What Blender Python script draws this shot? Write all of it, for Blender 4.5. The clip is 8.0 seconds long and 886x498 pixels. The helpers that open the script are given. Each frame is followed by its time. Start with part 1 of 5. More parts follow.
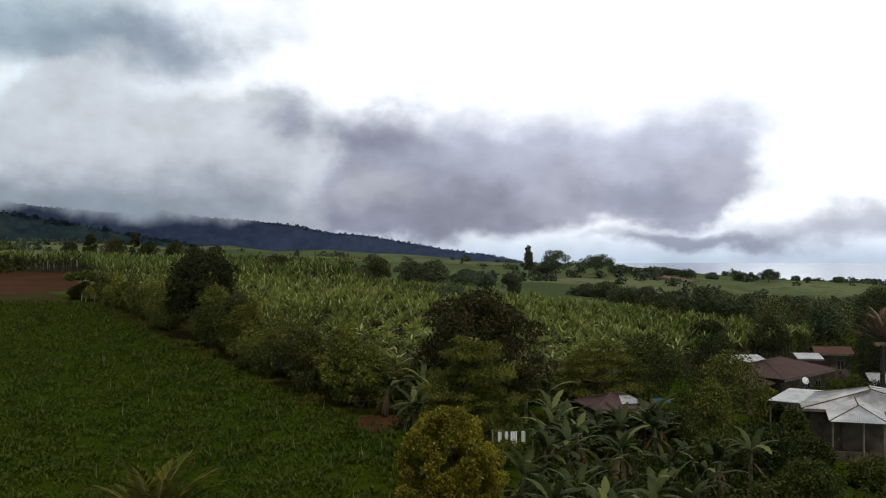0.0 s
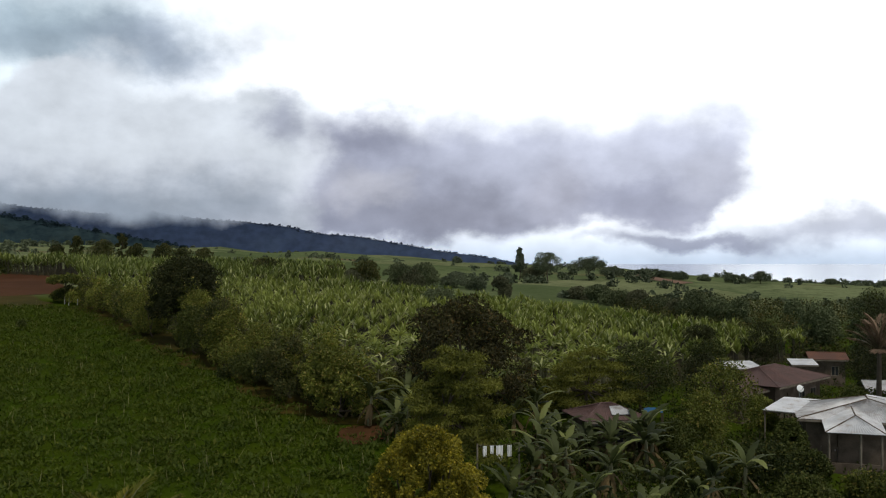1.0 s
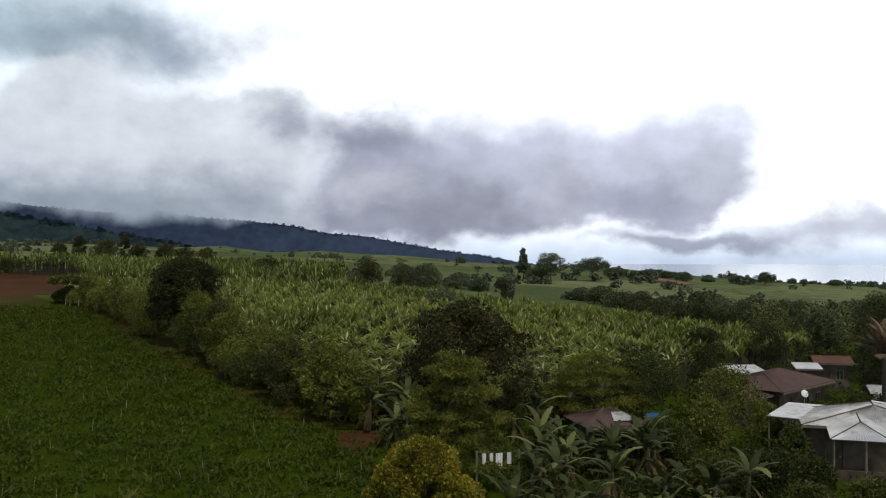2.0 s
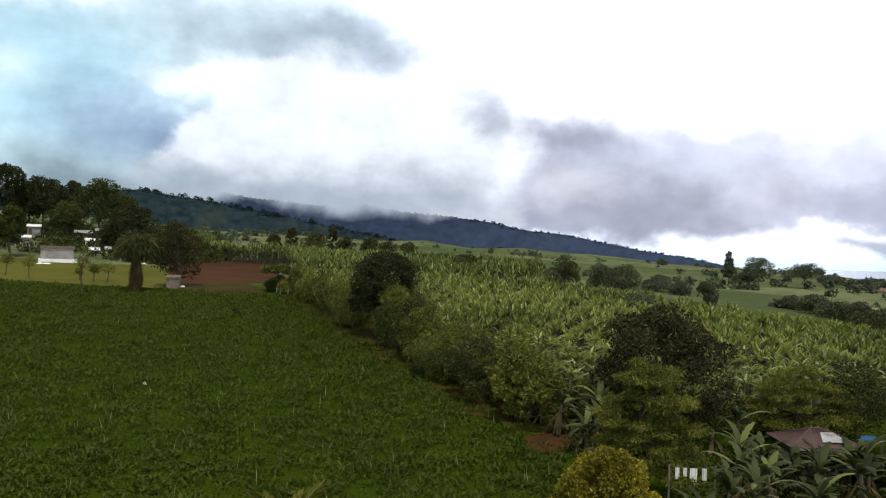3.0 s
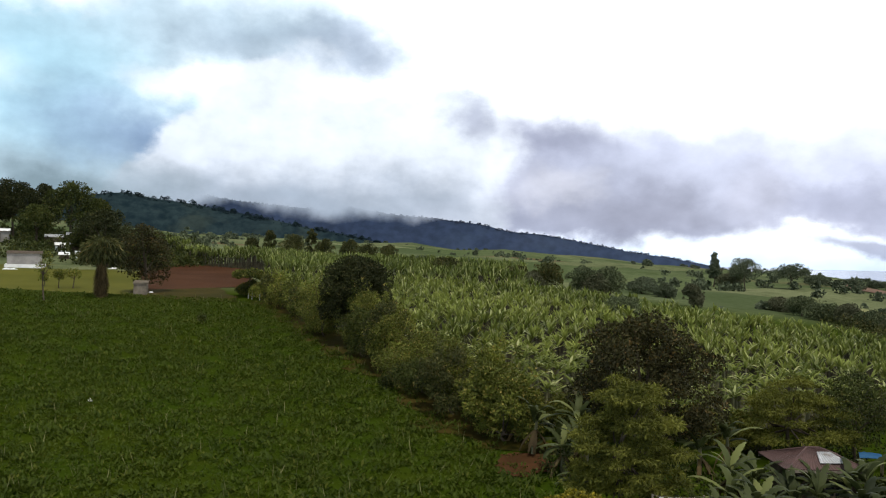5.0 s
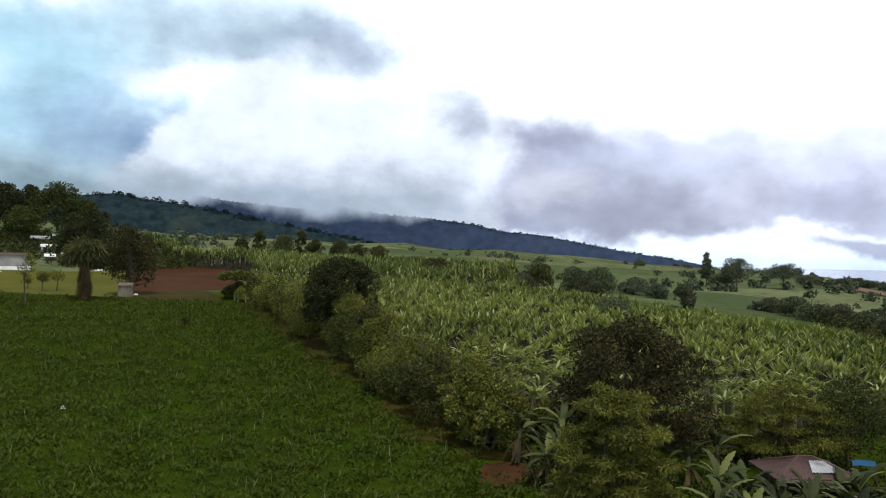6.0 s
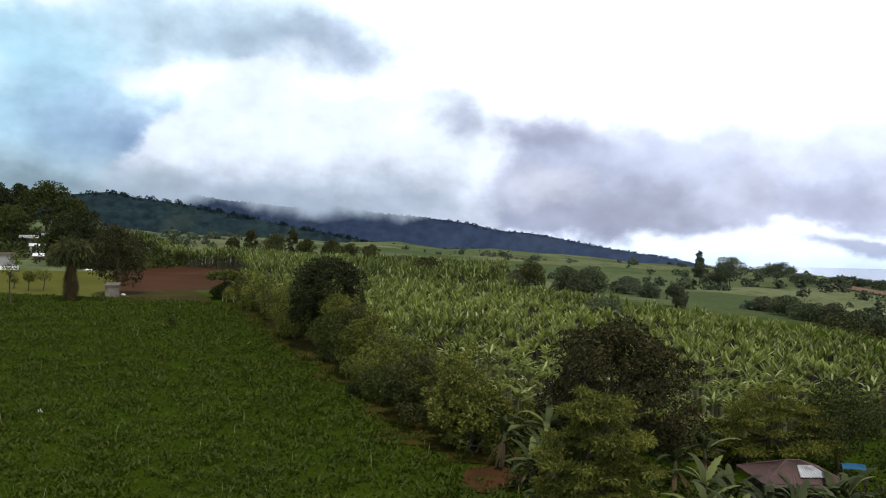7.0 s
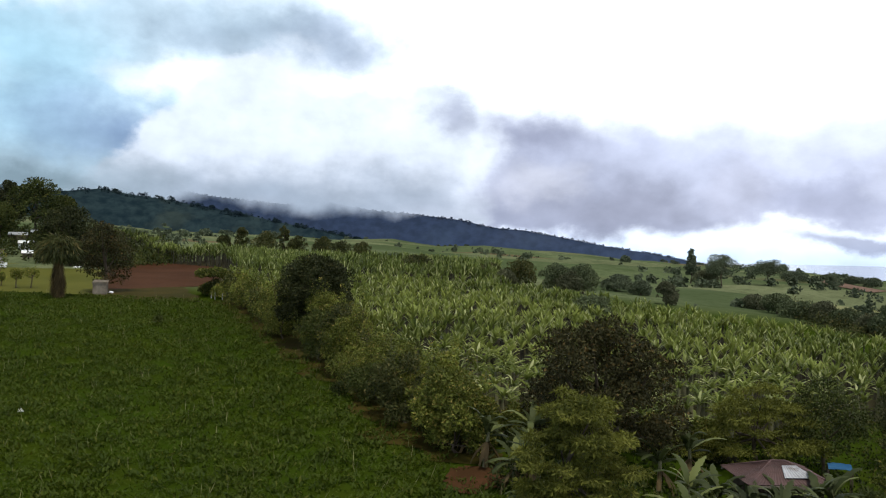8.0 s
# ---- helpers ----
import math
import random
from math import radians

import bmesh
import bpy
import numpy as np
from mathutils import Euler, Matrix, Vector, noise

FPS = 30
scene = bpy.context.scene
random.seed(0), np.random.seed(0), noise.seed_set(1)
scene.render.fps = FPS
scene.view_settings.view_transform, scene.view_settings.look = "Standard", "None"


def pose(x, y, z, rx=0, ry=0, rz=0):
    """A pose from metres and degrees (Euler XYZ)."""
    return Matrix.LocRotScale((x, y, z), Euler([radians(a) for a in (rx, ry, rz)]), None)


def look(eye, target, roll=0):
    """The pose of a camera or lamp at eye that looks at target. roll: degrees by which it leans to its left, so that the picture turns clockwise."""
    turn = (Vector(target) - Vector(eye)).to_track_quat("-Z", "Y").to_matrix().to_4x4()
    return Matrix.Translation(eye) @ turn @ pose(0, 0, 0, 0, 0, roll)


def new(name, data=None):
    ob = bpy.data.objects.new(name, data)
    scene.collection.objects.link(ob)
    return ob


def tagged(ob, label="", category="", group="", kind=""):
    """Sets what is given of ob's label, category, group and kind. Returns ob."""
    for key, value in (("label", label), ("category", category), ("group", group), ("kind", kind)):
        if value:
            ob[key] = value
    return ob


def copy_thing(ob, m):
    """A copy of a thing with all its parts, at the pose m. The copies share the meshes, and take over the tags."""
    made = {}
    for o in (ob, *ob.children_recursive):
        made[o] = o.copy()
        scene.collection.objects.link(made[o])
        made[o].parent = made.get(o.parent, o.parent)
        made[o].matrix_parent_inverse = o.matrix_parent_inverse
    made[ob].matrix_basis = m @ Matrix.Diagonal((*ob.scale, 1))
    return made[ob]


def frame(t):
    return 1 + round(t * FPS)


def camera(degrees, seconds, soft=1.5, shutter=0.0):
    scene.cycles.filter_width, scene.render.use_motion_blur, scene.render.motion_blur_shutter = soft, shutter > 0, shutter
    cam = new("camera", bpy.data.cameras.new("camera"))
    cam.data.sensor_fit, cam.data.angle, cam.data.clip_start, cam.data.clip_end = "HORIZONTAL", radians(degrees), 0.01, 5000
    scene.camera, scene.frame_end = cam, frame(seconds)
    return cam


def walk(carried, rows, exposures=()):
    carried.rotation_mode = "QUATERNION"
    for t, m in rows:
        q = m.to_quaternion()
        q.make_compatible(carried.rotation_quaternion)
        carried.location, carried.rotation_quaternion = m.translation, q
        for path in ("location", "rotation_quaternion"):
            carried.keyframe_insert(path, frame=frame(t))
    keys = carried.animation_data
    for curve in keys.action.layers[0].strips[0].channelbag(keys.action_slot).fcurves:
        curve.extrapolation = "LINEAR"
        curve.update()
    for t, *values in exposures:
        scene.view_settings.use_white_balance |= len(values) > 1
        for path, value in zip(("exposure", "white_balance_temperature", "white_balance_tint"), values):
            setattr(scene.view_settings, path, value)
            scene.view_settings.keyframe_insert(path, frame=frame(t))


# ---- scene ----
# ---------------------------------------------------------------- camera
cam = camera(50.0, 8.0, soft=1.1)
PATH = [  # seconds, place, yaw, pitch, roll
    (0.0, (0.00, 0.00, 12.00), 0.00, 0.00, 0.00),
    (0.5, (0.17, 0.95, 12.08), -0.26, 0.04, 0.05),
    (1.0, (0.42, 1.72, 12.25), -0.46, 0.06, 0.01),
    (1.2, (0.48, 1.90, 12.30), -0.55, 0.06, 0.02),
    (2.1, (0.66, 2.38, 12.48), -0.20, 0.03, 0.15),
    (2.3, (0.73, 2.52, 12.52), 1.95, -0.03, 0.45),
    (2.4, (0.76, 2.58, 12.54), 6.30, -0.16, 1.15),
    (2.5, (0.78, 2.65, 12.56), 8.39, -0.21, 1.49),
    (2.7, (0.80, 2.76, 12.58), 11.10, -0.28, 1.70),
    (3.0, (0.83, 2.97, 12.59), 11.76, -0.30, 1.76),
    (3.5, (0.89, 4.00, 12.61), 11.58, -0.28, 1.76),
    (4.0, (0.93, 5.15, 12.64), 11.34, -0.20, 1.72),
    (4.5, (0.98, 6.29, 12.69), 11.13, -0.19, 1.56),
    (6.0, (1.42, 8.92, 12.89), 10.53, -0.16, 1.30),
    (6.5, (1.62, 9.48, 12.95), 10.36, -0.20, 1.27),
    (7.0, (1.85, 9.97, 12.97), 10.22, -0.23, 1.25),
    (7.5, (2.05, 10.34, 12.99), 10.01, -0.27, 1.22),
    (8.0, (2.27, 10.50, 13.04), 9.84, -0.40, 1.30),
]
walk(cam, [(t, pose(*p, 90 + pitch, 0, yaw) @ pose(0, 0, 0, 0, 0, roll)) for t, p, yaw, pitch, roll in PATH],
     exposures=[(0, -0.82, 6500, 10), (1.2, -0.62, 6500, 10), (2.3, -0.64, 6500, 10), (2.5, -0.54, 6500, 10), (2.9, -0.12, 6560, 10),
                (4.5, -0.12, 6500, 10), (6, -0.15, 6250, 10), (8, -0.16, 6200, 10)])

# ---------------------------------------------------------------- node helpers
def node(nt, kind, **props):
    n = nt.nodes.new(kind)
    for key, value in props.items():
        if key == "operation":
            n.operation = value
        elif key == "noise_dimensions":
            n.noise_dimensions = value
        elif key == "clamp":
            n.use_clamp = value
    return n


def feed(nt, socket, value):
    if isinstance(value, bpy.types.NodeSocket):
        nt.links.new(value, socket)
    elif value is not None:
        socket.default_value = value


def calc(nt, op, a, b=None, c=None, clamp=False):
    n = node(nt, "ShaderNodeMath", operation=op, clamp=clamp)
    for i, v in enumerate((a, b, c)):
        feed(nt, n.inputs[i], v)
    return n.outputs[0]


def blend(nt, fac, a, b):
    n = nt.nodes.new("ShaderNodeMix")
    n.data_type = "RGBA"
    feed(nt, n.inputs[0], fac)
    for i, v in ((6, a), (7, b)):
        feed(nt, n.inputs[i], (*v, 1.0) if isinstance(v, tuple) and len(v) == 3 else v)
    return n.outputs[2]


def fade(nt, v, a, b, soft=True):
    """0 at a, 1 at b."""
    n = nt.nodes.new("ShaderNodeMapRange")
    n.interpolation_type = "SMOOTHSTEP" if soft else "LINEAR"
    feed(nt, n.inputs[0], v)
    n.inputs[1].default_value, n.inputs[2].default_value = a, b
    return n.outputs[0]


def grain(nt, vector, scale, detail=4.0, rough=0.5, colour=False):
    n = nt.nodes.new("ShaderNodeTexNoise")
    feed(nt, n.inputs["Vector"], vector)
    n.inputs["Scale"].default_value, n.inputs["Detail"].default_value, n.inputs["Roughness"].default_value = scale, detail, rough
    return n.outputs[1 if colour else 0]


# ---------------------------------------------------------------- sky: broken overcast, brightest ahead to the right
# each cloud: bearing, height, half width, half height (degrees), softness, cover, colour
GAPS = [
    (-34, 8.5, 9, 7.5, 0.9, 0.8, (0.52, 0.82, 0.96)),
    (-30, 6.2, 5.0, 3.2, 0.8, 0.7, (0.34, 0.46, 0.66)),
    (-27.5, 5.6, 3.0, 2.2, 0.8, 0.6, (0.26, 0.37, 0.58)),
    (-26.6, 9.7, 3.2, 1.1, 1.0, 0.9, (1.5, 1.5, 1.5)),
    (-37.6, 8.6, 3.2, 1.5, 1.0, 0.6, (0.98, 1.12, 1.18)),
    (-34.5, 14.2, 4.5, 1.8, 0.6, 0.85, (1.5, 1.5, 1.5)),
]
HIGH = [
    (-23, 12.9, 10.0, 2.6, 1.0, 0.85, (0.58, 0.72, 0.82)),
    (-21, 11.6, 7.0, 1.6, 0.7, 0.7, (0.46, 0.57, 0.68)),
    (-15.6, 11.3, 4.6, 1.8, 1.0, 0.75, (0.50, 0.58, 0.72)),
    (-9.5, 13.5, 4.0, 2.4, 0.9, 0.35, (0.80, 0.84, 0.92)),
]
FOOT = [
    (-20, 2.5, 15, 2.0, 0.9, 0.75, (0.40, 0.47, 0.56)),
    (-33, 3.2, 8, 2.0, 0.8, 0.75, (0.40, 0.50, 0.56)),
    (-33, 2.9, 3, 0.9, 0.8, 0.6, (0.22, 0.30, 0.34)),
]
GREY = [
    (-4.6, 6.6, 3.8, 1.8, 1.0, 0.75, (0.34, 0.35, 0.46)),
    (1.0, 2.3, 5.0, 1.6, 0.9, 0.6, (0.38, 0.38, 0.47)),
    (11.6, 3.0, 4.2, 1.3, 0.6, 0.65, (0.56, 0.57, 0.72)),
    (7.4, 3.4, 1.8, 2.0, 0.9, 0.4, (0.72, 0.70, 0.80)),
    (16.2, 4.4, 2.4, 1.5, 0.7, 0.6, (0.80, 0.80, 0.92)),
    (-9.3, 8.0, 1.5, 1.8, 0.9, 0.7, (0.50, 0.52, 0.66)),
    (-8.7, 6.8, 0.8, 1.3, 0.9, 0.4, (0.46, 0.48, 0.60)),
    (-4.2, 3.6, 2.6, 1.2, 0.8, 0.65, (0.92, 0.90, 0.98)),
]
LOW = [
    (14.5, 0.7, 5.6, 0.6, 0.6, 0.75, (0.38, 0.39, 0.54)),
    (24.0, 1.1, 8.0, 1.3, 0.8, 0.65, (0.50, 0.52, 0.68)),
    (28.0, 5.0, 4.0, 2.4, 0.8, 0.45, (0.72, 0.80, 0.95)),
]


def sky_colour(nt, way):
    """The colour of the sky in a direction."""
    sep = nt.nodes.new("ShaderNodeSeparateXYZ")
    nt.links.new(way, sep.inputs[0])
    x, y, z = sep.outputs
    az0 = calc(nt, "MULTIPLY", calc(nt, "ARCTAN2", x, y), 57.2958)
    el0 = calc(nt, "MULTIPLY", calc(nt, "ARCSINE", z), 57.2958)
    flat = nt.nodes.new("ShaderNodeCombineXYZ")
    nt.links.new(calc(nt, "MULTIPLY", az0, 0.075), flat.inputs[0])
    nt.links.new(calc(nt, "MULTIPLY", el0, 0.10), flat.inputs[1])
    curl = nt.nodes.new("ShaderNodeSeparateXYZ")
    nt.links.new(grain(nt, flat.outputs[0], 2.4, 8.0, 0.56, True), curl.inputs[0])
    az = calc(nt, "ADD", az0, calc(nt, "MULTIPLY", calc(nt, "SUBTRACT", curl.outputs[0], 0.5), 7.0))
    el = calc(nt, "ADD", el0, calc(nt, "MULTIPLY", calc(nt, "SUBTRACT", curl.outputs[1], 0.5), 4.6))
    puff = grain(nt, flat.outputs[0], 4.6, 8.0, 0.54)
    # thin bright overcast, a pale blue strip over the horizon
    clear = nt.nodes.new("ShaderNodeTexSky")
    clear.sky_type, clear.sun_disc = "NISHITA", False
    clear.sun_elevation, clear.sun_rotation = radians(67), radians(160)
    veil = blend(nt, fade(nt, el0, -1.0, 2.4), (1.0, 1.14, 1.36), (2.2, 2.2, 2.25))
    veil = blend(nt, fade(nt, az0, -8.0, -36.0), veil, (0.85, 1.05, 1.15))
    veil = blend(nt, calc(nt, "MULTIPLY", fade(nt, el, 17.0, 34.0), 0.9), veil, (0.20, 0.21, 0.225))
    blue = nt.nodes.new("ShaderNodeVectorMath")
    blue.operation = "SCALE"
    nt.links.new(clear.outputs[0], blue.inputs[0])
    blue.inputs[3].default_value = 0.1
    col = blend(nt, 0.06, veil, blue.outputs[0])
    def clouds(col, group):
        for a, e, w, h, soft, cover, tint in group:
            u = calc(nt, "DIVIDE", calc(nt, "SUBTRACT", az, float(a)), float(w))
            v = calc(nt, "DIVIDE", calc(nt, "SUBTRACT", el, float(e)), float(h))
            d = calc(nt, "SQRT", calc(nt, "ADD", calc(nt, "MULTIPLY", u, u), calc(nt, "MULTIPLY", v, v)))
            d = calc(nt, "ADD", d, calc(nt, "MULTIPLY", calc(nt, "SUBTRACT", puff, 0.5), 0.5))
            col = blend(nt, calc(nt, "MULTIPLY", fade(nt, d, 1.0 + soft * 0.45, 1.0 - soft), cover), col, tint)
        return col

    def product(*masks):
        out = masks[0]
        for m in masks[1:]:
            out = calc(nt, "MULTIPLY", out, m)
        return out

    col = clouds(clouds(col, GAPS), HIGH)
    # the tall white cloud, with its edge sloping down to the left
    edge = calc(nt, "ADD", az, calc(nt, "MULTIPLY", calc(nt, "SUBTRACT", 11.4, el), 1.15))
    body = product(fade(nt, edge, -22.0, -20.6), fade(nt, el, 11.8, 10.4), fade(nt, az, -4.5, -9.5))
    side = fade(nt, az, -19.5, -16.0)
    body = calc(nt, "MULTIPLY", body, calc(nt, "SUBTRACT", 1.0, product(side, fade(nt, el, 8.8, 10.2))))
    white = blend(nt, fade(nt, el, 2.0, 6.5), (0.66, 0.69, 0.79), (1.07, 1.11, 1.18))
    col = blend(nt, calc(nt, "MULTIPLY", body, 0.95), col, white)
    col = clouds(col, FOOT)
    # the long grey cloud bank, darker below
    base = calc(nt, "ADD", calc(nt, "MULTIPLY", fade(nt, az, 3.0, 7.0), 0.7), calc(nt, "MULTIPLY", fade(nt, az, 14.0, 18.0), 1.3))
    bank = product(fade(nt, az, -8.6, -6.0), fade(nt, az, 20.5, 17.0), fade(nt, el, 9.4, 6.2), fade(nt, calc(nt, "SUBTRACT", el, base), 0.1, 1.3))
    tone = blend(nt, fade(nt, el, 2.0, 7.5), (0.38, 0.395, 0.53), (0.66, 0.68, 0.86))
    tone = blend(nt, fade(nt, az, -2.0, 9.0), tone, blend(nt, fade(nt, el, 2.0, 7.5), (0.59, 0.60, 0.76), (0.98, 1.0, 1.20)))
    col = blend(nt, calc(nt, "MULTIPLY", bank, 0.9), col, tone)
    col = clouds(clouds(col, GREY), LOW)
    light = calc(nt, "ADD", calc(nt, "MULTIPLY", puff, 0.60), 0.70)
    out = nt.nodes.new("ShaderNodeVectorMath")
    out.operation = "SCALE"
    nt.links.new(col, out.inputs[0])
    nt.links.new(light, out.inputs[3])
    cool = nt.nodes.new("ShaderNodeVectorMath")
    cool.operation = "MULTIPLY"
    nt.links.new(out.outputs[0], cool.inputs[0])
    cool.inputs[1].default_value = (0.955, 1.0, 1.035)
    return cool.outputs[0], az0, el0


world = bpy.data.worlds.new("overcast_sky")
world.use_nodes = True
scene.world = world
wt = world.node_tree
wt.nodes.clear()
where = wt.nodes.new("ShaderNodeTexCoord")
shade, _, _ = sky_colour(wt, where.outputs["Generated"])
glow = wt.nodes.new("ShaderNodeBackground")
wt.links.new(shade, glow.inputs[0])
glow.inputs[1].default_value = 1.0
wt.links.new(glow.outputs[0], wt.nodes.new("ShaderNodeOutputWorld").inputs[0])

sun = new("sun", bpy.data.lights.new("sun", "SUN"))
sun.data.energy, sun.data.angle, sun.data.color = 3.25, radians(8), (1.0, 0.94, 0.84)
sun.matrix_world = look((0, 0, 60), (-6, 16, 18))

# ---------------------------------------------------------------- the lie of the land
def smooth(a, b, v):
    u = min(1.0, max(0.0, (v - a) / (b - a)))
    return u * u * (3 - 2 * u)


def ramp(v, knots):
    """Straight lines from knot to knot."""
    if v <= knots[0][0]:
        return knots[0][1]
    for (a, p), (b, q) in zip(knots, knots[1:]):
        if v <= b:
            return p + (q - p) * (v - a) / (b - a)
    return knots[-1][1]


# the slope of the far land, in degrees, by bearing (0 = ahead, right positive)
FAR_SLOPE = [(-180, -1.0), (-70, 1.5), (-40, 1.2), (-28, 0.75), (-20, 0.35), (-15, 0.1), (-12.9, 0.13), (-11.2, -0.08), (-9.6, -0.27), (-6.9, -0.18),
             (-3.5, -0.48), (0, -0.62), (4, -0.83), (7.3, -1.05), (10.6, -1.2), (13, -1.48), (15.8, -1.7), (18, -1.8), (23, -1.9), (28, -2.0),
             (50, -2.4), (90, -2.4), (180, -1.0)]


def ground(x, y):
    r = math.hypot(x, y)
    near = 0.8 + 0.038 * (min(y, 150) - 25) - 0.01 * min(x, 0.0) - 0.08 * min(max(x, 0.0), 40) - 0.03 * max(x - 40, 0)
    if r < 120:
        return near + 0.12 * noise.noise((x * 0.05, y * 0.05, 0.3))
    az = math.degrees(math.atan2(x, y))
    far = 12 + r * math.tan(radians(ramp(az, FAR_SLOPE)))
    if r > 1500:
        far -= (r - 1500) * 0.03
    s = smooth(130, 420, r)
    lump = noise.noise((x * 0.006, y * 0.006, 1.7)) * min(r, 900) * 0.008 * s
    roll = noise.noise((x * 0.02, y * 0.02, 5.1)) * 2.4 * smooth(140, 260, r)
    knoll = 2.2 * math.exp(-((az - 11.5) / 5.5) ** 2) * smooth(185, 290, r) * smooth(620, 380, r)
    rise = knoll + 3.6 * smooth(158, 188, y) * smooth(-84, -100, x) * smooth(320, 230, r)
    return near * (1 - s) + far * s + lump - abs(lump) * 0.5 + roll - 0.8 * smooth(140, 260, r) + rise

# ---------------------------------------------------------------- materials
def material(name):
    m = bpy.data.materials.new(name)
    m.use_nodes = True
    nt = m.node_tree
    nt.nodes.clear()
    shader = nt.nodes.new("ShaderNodeBsdfPrincipled")
    out = nt.nodes.new("ShaderNodeOutputMaterial")
    nt.links.new(shader.outputs[0], out.inputs[0])
    return m, nt, shader, out


def position(nt):
    return nt.nodes.new("ShaderNodeNewGeometry").outputs["Position"]


def bump(nt, shader, height, strength, distance):
    b = nt.nodes.new("ShaderNodeBump")
    feed(nt, b.inputs["Height"], height)
    b.inputs["Strength"].default_value, b.inputs["Distance"].default_value = strength, distance
    nt.links.new(b.outputs[0], shader.inputs["Normal"])


def foliage(name, dark, light, tip=None, rough=0.7, through_light=0.2, spread=0.25):
    """Leaves: each its own shade, patches of lighter and older growth."""
    dark, light = tuple(c * 0.72 for c in dark), tuple(c * 1.06 for c in light)
    m, nt, shader, out = material(name)
    geo = nt.nodes.new("ShaderNodeNewGeometry")
    own = calc(nt, "FRACT", calc(nt, "ADD", geo.outputs["Random Per Island"], nt.nodes.new("ShaderNodeObjectInfo").outputs["Random"]))
    patch = fade(nt, grain(nt, geo.outputs["Position"], spread, 3.0), 0.35, 0.65)
    f = calc(nt, "ADD", calc(nt, "MULTIPLY", own, 0.65), calc(nt, "MULTIPLY", patch, 0.45), clamp=True)
    col = blend(nt, f, dark, light)
    if tip:
        col = blend(nt, calc(nt, "MULTIPLY", fade(nt, own, 0.86, 0.95), 0.8), col, tip)
    feed(nt, shader.inputs["Base Color"], col)
    shader.inputs["Roughness"].default_value = rough
    shader.inputs["Specular IOR Level"].default_value = 0.18
    thin = nt.nodes.new("ShaderNodeBsdfTranslucent")
    feed(nt, thin.inputs[0], col)
    mix = nt.nodes.new("ShaderNodeMixShader")
    mix.inputs[0].default_value = through_light
    nt.links.new(shader.outputs[0], mix.inputs[1])
    nt.links.new(thin.outputs[0], mix.inputs[2])
    nt.links.new(mix.outputs[0], out.inputs[0])
    return m


def plain(name, dark, light, scale, rough=0.8, metal=0.0, relief=0.0, fine=8.0, per_object=False):
    """A surface with stains at one scale and grain at a finer one."""
    m, nt, shader, _ = material(name)
    p = position(nt)
    big = fade(nt, grain(nt, p, scale, 5.0), 0.3, 0.7)
    small = grain(nt, p, scale * fine, 4.0, 0.6)
    f = calc(nt, "ADD", calc(nt, "MULTIPLY", big, 0.6), calc(nt, "MULTIPLY", small, 0.4), clamp=True)
    if per_object:
        f = calc(nt, "ADD", calc(nt, "MULTIPLY", f, 0.7), calc(nt, "MULTIPLY", nt.nodes.new("ShaderNodeObjectInfo").outputs["Random"], 0.3))
    feed(nt, shader.inputs["Base Color"], blend(nt, f, dark, light))
    feed(nt, shader.inputs["Roughness"], calc(nt, "ADD", calc(nt, "MULTIPLY", small, 0.2), rough - 0.1))
    shader.inputs["Metallic"].default_value = metal
    if rough > 0.82:
        shader.inputs["Specular IOR Level"].default_value = 0.03
    if relief:
        bump(nt, shader, small, 0.6, relief)
    return m


def sheet_metal(name, dark, light, rust, metal, rough):
    """Corrugated roofing, stained by rain and rust."""
    m, nt, shader, _ = material(name)
    p = position(nt)
    stain = fade(nt, grain(nt, p, 0.9, 6.0, 0.6), 0.35, 0.7)
    col = blend(nt, stain, dark, light)
    col = blend(nt, calc(nt, "MULTIPLY", fade(nt, grain(nt, p, 1.7, 7.0, 0.7), 0.50, 0.68), 0.75), col, rust)
    feed(nt, shader.inputs["Base Color"], col)
    shader.inputs["Metallic"].default_value = metal
    feed(nt, shader.inputs["Roughness"], calc(nt, "ADD", calc(nt, "MULTIPLY", stain, 0.15), rough))
    return m


